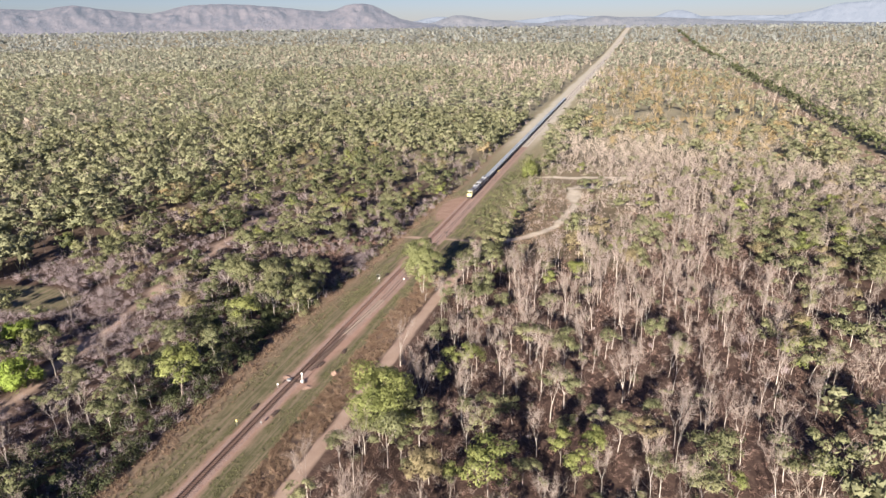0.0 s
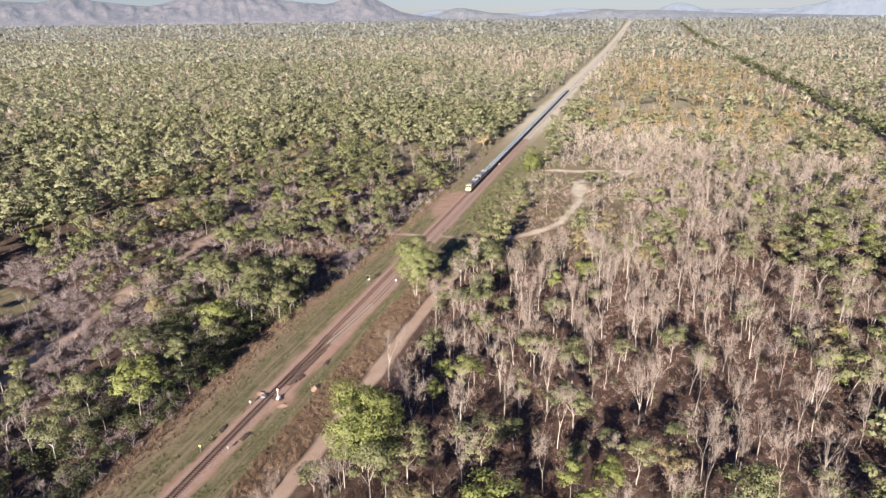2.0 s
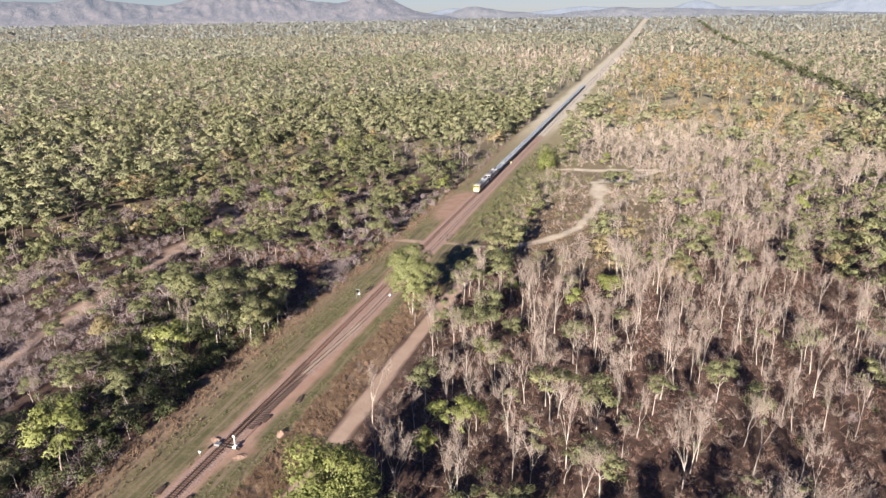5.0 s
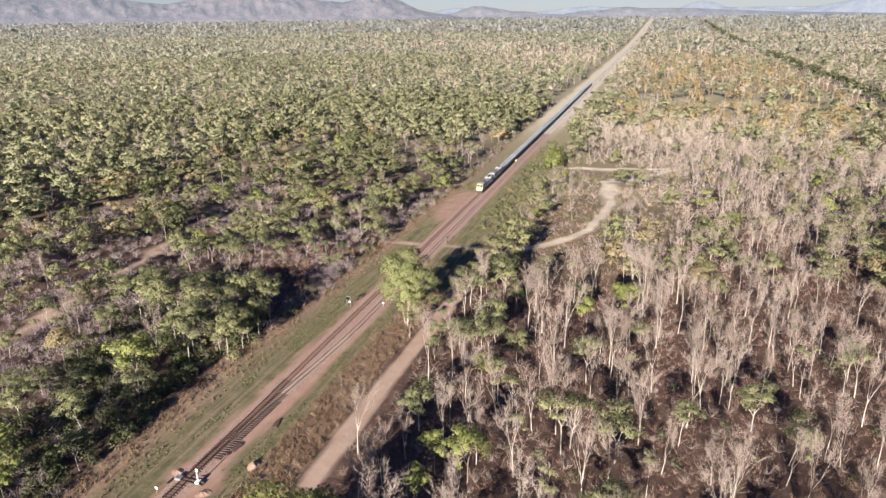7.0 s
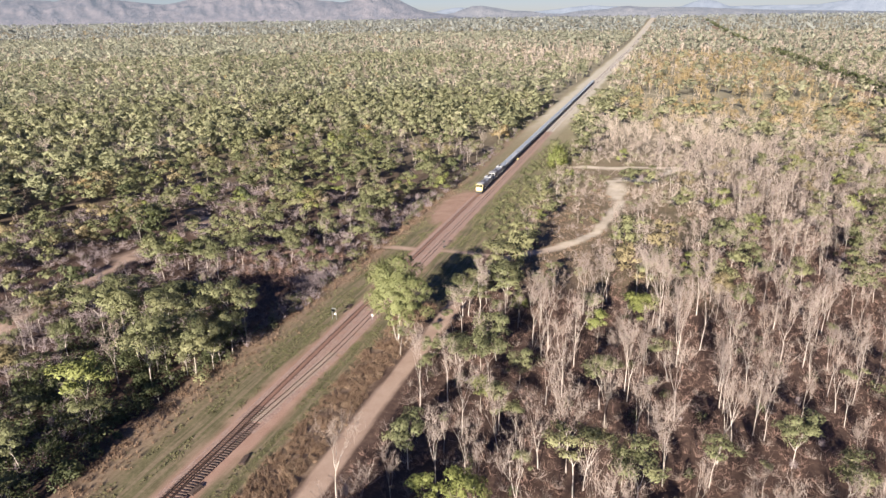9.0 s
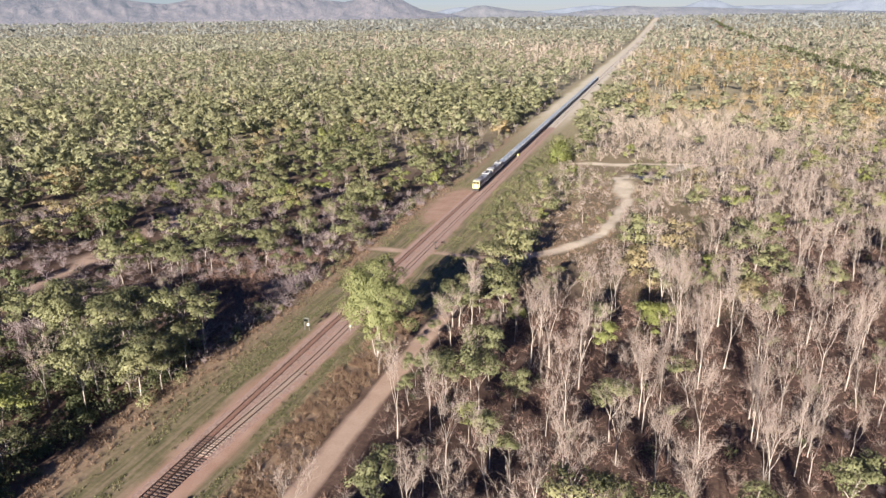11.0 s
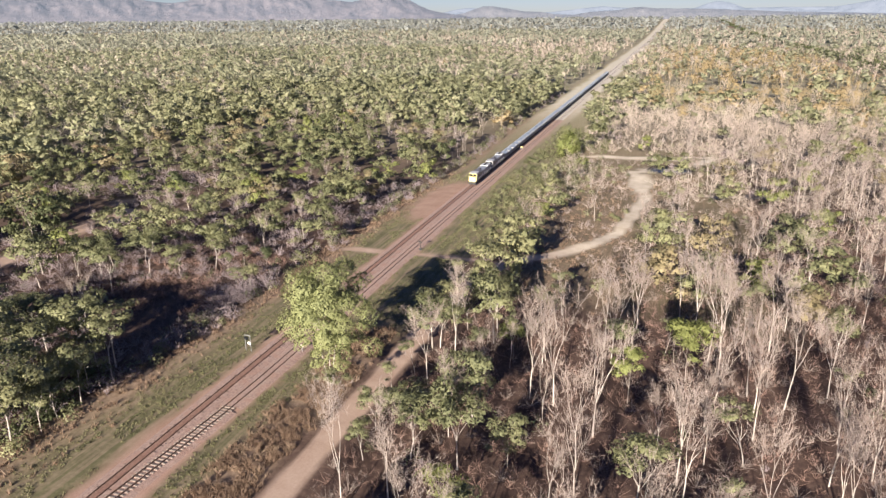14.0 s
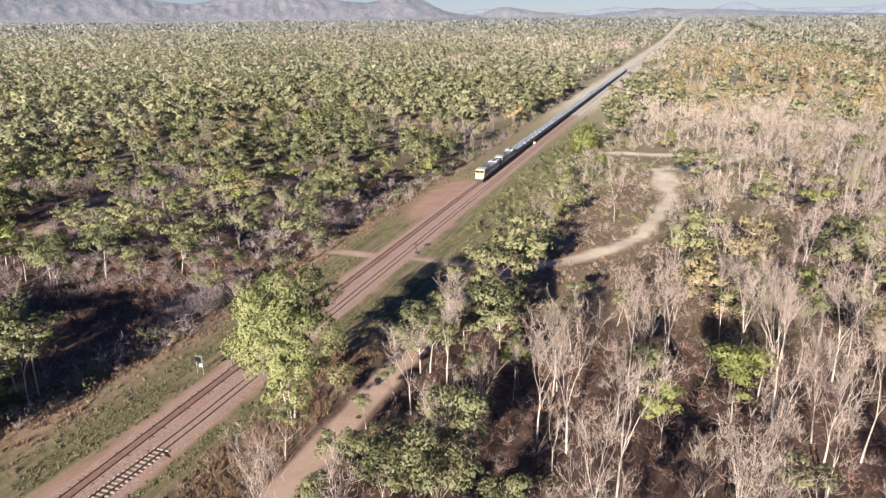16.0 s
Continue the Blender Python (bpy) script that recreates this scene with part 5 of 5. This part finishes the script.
def scatter(x0, x1, y0, y1, step, rg, near=None):
    """Jittered places over a rectangle of the plan, open ground only."""
    X, Y = np.meshgrid(np.arange(x0, x1, step), np.arange(y0, y1, step))
    P = np.stack([X.ravel(), Y.ravel()], 1) + rg.uniform(-0.48, 0.48, (X.size, 2)) * step
    P = P[open_ground(P[:, 0], P[:, 1])]
    if near is not None:
        Q = np.array(near)
        d = np.min(np.hypot(P[:, None, 0] - Q[None, :, 0], P[:, None, 1] - Q[None, :, 1]), 1)
        P = P[d > step * 0.55]
    return P


# Planting starts at y = 32, south of the visible ground, for added shade.
NEAR_X, NEAR_Y = (-150, 195), (32, 410)
pts = scatter(*NEAR_X, *NEAR_Y, 7.0, rg, placed)
pts = pts[np.where(pts[:, 0] > 0, rg.random(len(pts)) < 0.88, vnoise(pts[:, 0], pts[:, 1], 13) > 0.34)]
pts = pts[rg.random(len(pts)) < 1.15 - 0.75 * ell(pts[:, 0], pts[:, 1], -88, 135, 34, 40)]
pts = pts[(pts[:, 0] > -105 - 0.3 * (pts[:, 1] - 40)) & (pts[:, 0] < 95 + 0.42 * (pts[:, 1] - 40))]
MIX = mixture(pts[:, 0], pts[:, 1])
for (x, y), (g, b, o) in zip(pts, MIX):
    u = rg.random()
    side = x < 0
    if u < g:
        key = rg.choice(["green", "thin", "dark", "lime", "dry"], p=[0.56, 0.18, 0.17, 0.06, 0.03] if side else [0.4, 0.34, 0.06, 0.14, 0.06])
        h = rg.triangular(5, 9.5, 13.5) if side else rg.triangular(5, 11, 15)
        key = "thin" if 0 < x < 30 and y < 240 else key
    elif u < g + b:
        key = rg.choice(["bare", "bare_leafy", "bare_grey"], p=[0.3, 0.25, 0.45] if side else [0.70, 0.14, 0.16])
        h = rg.uniform(10, 14) if side else rg.uniform(11, 17.5)
        h = rg.uniform(5, 9) if key == "bare_grey" else h
    else:
        key, h = "dry", rg.uniform(8, 13)
    if 12 < x < 38 and 325 < y < 372:
        h *= 0.6
    elif 22 < x < 48 and 290 < y < 375:
        if rg.random() < 0.25:
            continue
        h *= 0.8
    plant(str(key), float(x), float(y), float(h), rg)


for t in [t for ts in KINDS.values() for t in ts]:
    if t.matrix_basis.translation.length < 1:
        for o in (*t.children, t):
            bpy.data.objects.remove(o)


# ---- undergrowth and far woods, too many to count ----
def stuff(name, soup, mat, label, category):
    return tagged(new(name, soup.mesh(name, mat)), label, category, kind="stuff")


def brush(P, rg, size, n, width):
    """Leafless shrubs: stems fanning from the ground, with side twigs."""
    N = len(P)
    base = np.repeat(np.stack([P[:, 0], P[:, 1], land(P[:, 0], P[:, 1])], 1), n, 0)
    sz = np.repeat(size * rg.uniform(0.6, 1.3, N), n)[:, None]
    d = rg.normal(size=(N * n, 3)) * np.array((0.6, 0.6, 0.2)) + np.array((0, 0, 0.75))
    tip = base + d / np.linalg.norm(d, axis=1)[:, None] * sz * rg.uniform(0.6, 1.1, (N * n, 1))
    s = Soup()
    s.strips(base + (tip - base) * 0.1, tip, width, rg)
    a = base + (tip - base) * rg.uniform(0.35, 0.9, (N * n, 1))
    b = a + (rg.normal(size=a.shape) * 0.7 + np.array((0, 0, 0.4))) * sz * 0.28
    s.strips(a, b, width * 0.8, rg)
    c = base + (tip - base) * rg.uniform(0.5, 1.0, (N * n, 1))
    s.strips(c, c + (rg.normal(size=a.shape) * 0.7 + np.array((0, 0, 0.3))) * sz * 0.24, width * 0.8, rg)
    return s


def leafy(P, rg, r, h, n, blade):
    """Low leafy shrubs."""
    N = len(P)
    sz = np.repeat(rg.uniform(0.6, 1.3, N), n)[:, None]
    q = rg.normal(size=(N * n, 3))
    q /= np.linalg.norm(q, axis=1)[:, None]
    q[:, 2] = np.abs(q[:, 2])
    c = np.repeat(np.stack([P[:, 0], P[:, 1], land(P[:, 0], P[:, 1])], 1), n, 0) + q * sz * np.array((r, r, h)) * rg.uniform(0.5, 1, (N * n, 1))
    s = Soup()
    s.blades(c, blade, rg, 0.2, 0.55, q + np.array((0, 0, 0.1)))
    return s


for (pname, mname), soup in MERGED.items():
    stuff({"trunk": "woodland_stems", "crown": "woodland_crowns", "branchwork": "woodland_twigs"}.get(pname, "woodland_leaves"), soup, bpy.data.materials[mname],
          {"trunk": "pale stems of the woodland behind the nearest trees", "branchwork": "tan twigs of the leafless woodland"}.get(pname, "leafy crowns of the woodland behind the nearest trees"), "woodland")
rg = np.random.default_rng(91)
P = scatter(-140, -14, 45, 300, 3.7, rg)
P = np.concatenate([P[vnoise(P[:, 0], P[:, 1], 16) > 0.28], scatter(-125, -52, 95, 180, 4.4, rg)])
stuff("grey_brush", brush(P, rg, 2.9, 30, 0.055), TWIG_GREY, "leafless grey-brown brush under the trees", "brush")
P = scatter(22, 190, 45, 320, 4.0, rg)
stuff("tan_brush", brush(P[::2], rg, 2.8, 24, 0.04), TWIG_TAN, "leafless tan saplings and brush under the trees", "brush")
P = np.stack([rg.uniform(-52, -19, 420), rg.uniform(178, 232, 420)], 1)
Q = np.array((-19.5, 203)) + rg.normal(size=(34, 2)) * np.array((2.0, 3.4))
stuff("grey_thicket", brush(Q, rg, 3.6, 26, 0.06), TWIG_GREY, "tall leafless purple-grey thicket at the woodland edge", "brush")
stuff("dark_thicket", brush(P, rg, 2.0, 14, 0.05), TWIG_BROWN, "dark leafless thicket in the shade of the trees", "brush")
P = scatter(22, 150, 60, 300, 2.2, rg)
stuff("brown_brush", brush(P, rg, 1.8, 13, 0.034), TWIG_BROWN, "low brown undergrowth on the woodland floor", "brush")
P = scatter(-140, 190, 45, 340, 7.5, rg)
P = P[rg.random(len(P)) < np.where(P[:, 0] < 0, 0.6, 0.25)]
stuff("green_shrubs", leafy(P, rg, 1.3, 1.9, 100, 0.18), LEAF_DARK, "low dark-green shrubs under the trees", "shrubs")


P = np.concatenate([np.stack([rg.uniform(-54, -18, 170), rg.uniform(132, 172, 170)], 1), np.stack([rg.uniform(-44, -17.5, 230), rg.uniform(52, 134, 230)], 1)])
P = P[open_ground(P[:, 0], P[:, 1])]
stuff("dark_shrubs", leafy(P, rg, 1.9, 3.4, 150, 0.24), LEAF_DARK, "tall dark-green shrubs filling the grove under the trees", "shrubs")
P = scatter(26, 215, 270, 560, 5.0, rg)
# Drawn in the far twig colour, which is raised for haze.
stuff("pale_brush", brush(P, rg, 4.2, 15, 0.06), HAZED_TAN, "pale leafless saplings between the farther trees", "brush")


def ground_clumps(x0, x1, y0, y1, n, rg, want):
    P = np.stack([rg.uniform(x0, x1, n), rg.uniform(y0, y1, n)], 1)
    road, grass, gravel, straw, clear = cover(P[:, 0], P[:, 1])
    w = {"straw": straw, "grass": grass * (1 - straw)}[want] * (1 - np.clip(road * 1.5, 0, 1)) * (1 - np.clip(gravel * 1.5, 0, 1))
    return P[rg.random(n) < w]


def tufts(P, rg, h, n, width):
    """Upright grass blades in tufts."""
    N = len(P)
    b = np.repeat(np.stack([P[:, 0], P[:, 1], land(P[:, 0], P[:, 1])], 1), n, 0) + rg.normal(size=(N * n, 3)) * np.array((0.16, 0.16, 0))
    d = rg.normal(size=(N * n, 3)) * np.array((0.45, 0.45, 0.1)) + np.array((0, 0, 1))
    s = Soup()
    s.strips(b, b + d * (np.repeat(h * rg.uniform(0.5, 1.3, N), n)[:, None]), width, rg)
    return s


ye = rg.uniform(150, 640, 420)
P = np.stack([wood_edge(ye) - rg.uniform(-0.6, 5.5, 420), ye], 1)
P = P[cover(P[:, 0], P[:, 1])[0] < 0.1]
stuff("olive_shrubs", leafy(P[::2], rg, 1.5, 2.4, 90, 0.2), LEAF_OLIVE, "low olive shrubs along the woodland edge", "shrubs")
stuff("grey_brush", brush(P[1::2], rg, 2.6, 18, 0.055), TWIG_GREY, "leafless grey brush along the woodland edge", "brush")
P = scatter(9, 38, 250, 420, 3.0, rg)
P = np.concatenate([P, np.stack([rg.uniform(9, 24, 260), rg.uniform(262, 440, 260)], 1)])
P = P[cover(P[:, 0], P[:, 1])[0] < 0.1]
stuff("olive_shrubs", leafy(P, rg, 1.3, 1.9, 110, 0.18), LEAF_OLIVE, "low olive-green shrubs on the grassy embankment", "shrubs")
P = np.stack([rg.uniform(22, 92, 900), rg.uniform(226, 410, 900)], 1)
P = P[(cover(P[:, 0], P[:, 1])[0] < 0.08) & (vnoise(P[:, 0], P[:, 1], 10) > 0.42)]
stuff("tan_brush", brush(P, rg, 1.7, 12, 0.06), TWIG_TAN, "leafless tan brush round the sandy clearing", "brush")
P = np.stack([rg.uniform(22, 92, 260), rg.uniform(280, 410, 260)], 1)
P = P[(cover(P[:, 0], P[:, 1])[0] < 0.08) & (vnoise(P[:, 0], P[:, 1], 14) > 0.5)]
stuff("olive_shrubs", leafy(P, rg, 1.3, 1.5, 80, 0.22), LEAF_OLIVE, "low olive shrubs round the sandy clearing", "shrubs")
P = ground_clumps(-24, 60, 40, 330, 20000, rg, "straw")
Q = np.stack([rg.uniform(9.6, 17.6, 3200), rg.uniform(45, 200, 3200)], 1)
Q = Q[vnoise(Q[:, 0], Q[:, 1], 2.5) + 0.35 * vnoise(Q[:, 0], Q[:, 1], 9) > 0.5]
stuff("red_grass_clumps", tufts(Q, rg, 0.75, 18, 0.065), GRASS_DRY, "reddish-brown dry grass clumps beside the dirt track", "dry grass")
e = np.stack([rg.uniform(-2.5, 1.0, 1500), rg.uniform(55, 300, 1500)], 1)
e[:, 0] += wood_edge(e[:, 1])
stuff("dry_tussocks", tufts(np.concatenate([P, e[vnoise(e[:, 0], e[:, 1], 3) > 0.4]]), rg, 0.6, 9, 0.08), GRASS_DRY, "dry brown grass tussocks along the line", "dry grass")
P = ground_clumps(-24, 24, 40, 330, 46000, rg, "grass")
P = P[vnoise(P[:, 0], P[:, 1] / 5, 1.3) + 0.5 * vnoise(P[:, 0], P[:, 1] / 3, 5) > 0.72]
stuff("verge_grass", tufts(P, rg, 0.22, 6, 0.09), GRASS_GREEN, "short green weeds on the railway verge", "grass")


def lite_bare(seed, limbs, subs, twigs, w, sprays=False):
    """A leafless tree of unit height in flat twigs, for far woods."""
    g = np.random.default_rng(seed)
    s = Soup()
    fork = g.uniform(0.2, 0.38)
    s.strips(np.zeros((1, 3)), np.array([(g.normal() * 0.02, g.normal() * 0.02, fork + 0.08)]), 1.5 * w, g)
    a = np.stack([np.zeros(limbs), np.zeros(limbs), g.uniform(0.6, 1.2, limbs) * fork], 1)
    ang = np.arange(limbs) * 6.283 / limbs + g.uniform(0, 1, limbs)
    d = np.stack([np.cos(ang) * g.uniform(0.15, 0.65, limbs), np.sin(ang) * g.uniform(0.15, 0.65, limbs), np.ones(limbs)], 1)
    e = a + d * g.uniform(0.28, 0.45, (limbs, 1))
    s.strips(a, e, 1.0 * w, g)
    for n, length, width in ((subs, 0.22, 0.8 * w), (twigs, 0.13, 0.75 * w)):
        k = g.integers(0, len(a), n)
        t = g.uniform(0.35, 1.0, (n, 1))
        p = a[k] * (1 - t) + e[k] * t
        dd = (e[k] - a[k]) / np.linalg.norm(e[k] - a[k], axis=1)[:, None] * 0.5 + g.normal(size=(n, 3)) * 0.5 + np.array((0, 0, 0.25))
        q = p + dd / np.linalg.norm(dd, axis=1)[:, None] * length * g.uniform(0.6, 1.2, (n, 1))
        if sprays and n == twigs:
            s.blades((p + q) / 2, length * 0.6, g, 0.0, 0.2 if w < 0.02 else 0.32, p - np.array((0, 0, 0.45)))
        else:
            s.strips(p, q, width, g)
        a, e = np.concatenate([a, p]), np.concatenate([e, q])
    v = np.concatenate(s.v)
    v[:, 2] /= v[:, 2].max()
    return v, np.concatenate(s.f), np.concatenate(s.nrm), sprays


def far_trees(P, rg, size, lites):
    """Copies of the light trees at the places P, joined."""
    s = Soup()
    which = rg.integers(0, len(lites), len(P))
    for k, (v, f, n, bent) in enumerate(lites):
        Q = P[which == k]
        if not len(Q):
            continue
        a = rg.uniform(0, 6.283, len(Q))
        h = size * rg.uniform(0.7, 1.25, len(Q))
        w = h * rg.uniform(0.95, 1.35, len(Q))
        c, sn = np.cos(a)[:, None], np.sin(a)[:, None]
        X = (v[None, :, 0] * c - v[None, :, 1] * sn) * w[:, None] + Q[:, :1]
        Y = (v[None, :, 0] * sn + v[None, :, 1] * c) * w[:, None] + Q[:, 1:]
        Z = v[None, :, 2] * h[:, None] + land(Q[:, 0], Q[:, 1])[:, None]
        N = np.stack([n[None, :, 0] * c - n[None, :, 1] * sn, n[None, :, 0] * sn + n[None, :, 1] * c, np.repeat(n[None, :, 2], len(Q), 0)], -1).reshape(-1, 3)
        V = np.stack([X, Y, Z], -1).reshape(-1, 3)
        F = (f[None] + (np.arange(len(Q)) * len(v))[:, None, None]).reshape(-1, 3)
        s.add(V, F, N if bent else None)
    return s


def wedge(P, a0=-58, a1=33):
    az = np.degrees(np.arctan2(P[:, 0] - 66, P[:, 1] + 30))
    return (az > a0) & (az < a1)


def ring(r0, r1, step, rg):
    X, Y = np.meshgrid(np.arange(-r1, r1, step), np.arange(-30, r1, step))
    P = np.stack([X.ravel(), Y.ravel()], 1)
    d = np.hypot(P[:, 0] - 66, P[:, 1] - 30)
    P = P[(d > r0) & (d < r1) & wedge(P)]
    P = P + rg.uniform(-0.5, 0.5, P.shape) * step
    return P[open_ground(P[:, 0], P[:, 1])]


def in_near(P):
    return (P[:, 0] > np.maximum(NEAR_X[0], -105 - 0.3 * (P[:, 1] - 40))) & (P[:, 0] < np.minimum(NEAR_X[1], 95 + 0.42 * (P[:, 1] - 40))) & (P[:, 1] > NEAR_Y[0]) & (P[:, 1] < NEAR_Y[1])


rg = np.random.default_rng(133)
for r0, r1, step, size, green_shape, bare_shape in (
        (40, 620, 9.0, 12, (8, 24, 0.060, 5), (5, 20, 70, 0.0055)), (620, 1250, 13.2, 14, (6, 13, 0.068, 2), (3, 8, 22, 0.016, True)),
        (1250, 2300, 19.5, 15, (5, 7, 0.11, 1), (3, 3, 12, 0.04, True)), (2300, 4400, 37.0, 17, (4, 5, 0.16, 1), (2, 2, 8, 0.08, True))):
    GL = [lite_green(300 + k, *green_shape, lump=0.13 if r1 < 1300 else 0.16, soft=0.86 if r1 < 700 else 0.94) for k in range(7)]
    BL = [lite_bare(400 + k, *bare_shape) for k in range(7)]
    P = ring(r0, r1, step, rg)
    P = P[~in_near(P)]
    M = mixture(P[:, 0], P[:, 1])
    u = rg.random(len(P))
    G, B, O = P[u < M[:, 0]], P[(u >= M[:, 0]) & (u < M[:, 0] + M[:, 1])], P[u >= M[:, 0] + M[:, 1]]
    # Each ring takes a paler, greyer leaf colour to paint the haze.
    stuff("far_wood_green", far_trees(G, rg, size, GL), FAR_HAZE if r0 > 2000 else HAZED_MID if r0 > 1000 else HAZED_GREEN if r0 > 500 else HAZED_OLIVE, "olive-green woodland stretching to the hills", "woodland")
    stuff("far_wood_bare", far_trees(B, rg, size, BL), FAR_HAZE if r0 > 2000 else HAZED_TAN, "pale leafless woodland stretching to the hills", "woodland")
    if len(O):
        stuff("far_wood_dry", far_trees(O[::3], rg, size * 0.7, GL), FAR_ORANGE, "woodland with dry orange-brown leaves", "woodland")
        O = np.concatenate([O, O + rg.uniform(-4, 4, O.shape)])
        stuff("far_wood_dry", far_trees(O, rg, size * 0.75, BL), FAR_ORANGE, "thin woodland with dry orange-brown twigs", "woodland")

# a dark line of trees along the far clearing
ys = np.arange(330, 3600, 5.5)
ys = ys[vnoise(ys, ys * 0, 60) + 0.4 * rg.random(len(ys)) > 0.42]
P = np.stack([249 + rg.normal(size=len(ys)) * 2.5, ys], 1)
stuff("tree_line", far_trees(P, rg, 10.5, [lite_green(500 + k, 5, 7, 0.08, 2) for k in range(5)]), LEAF_DARK, "dark row of trees along a cleared strip", "tree line")
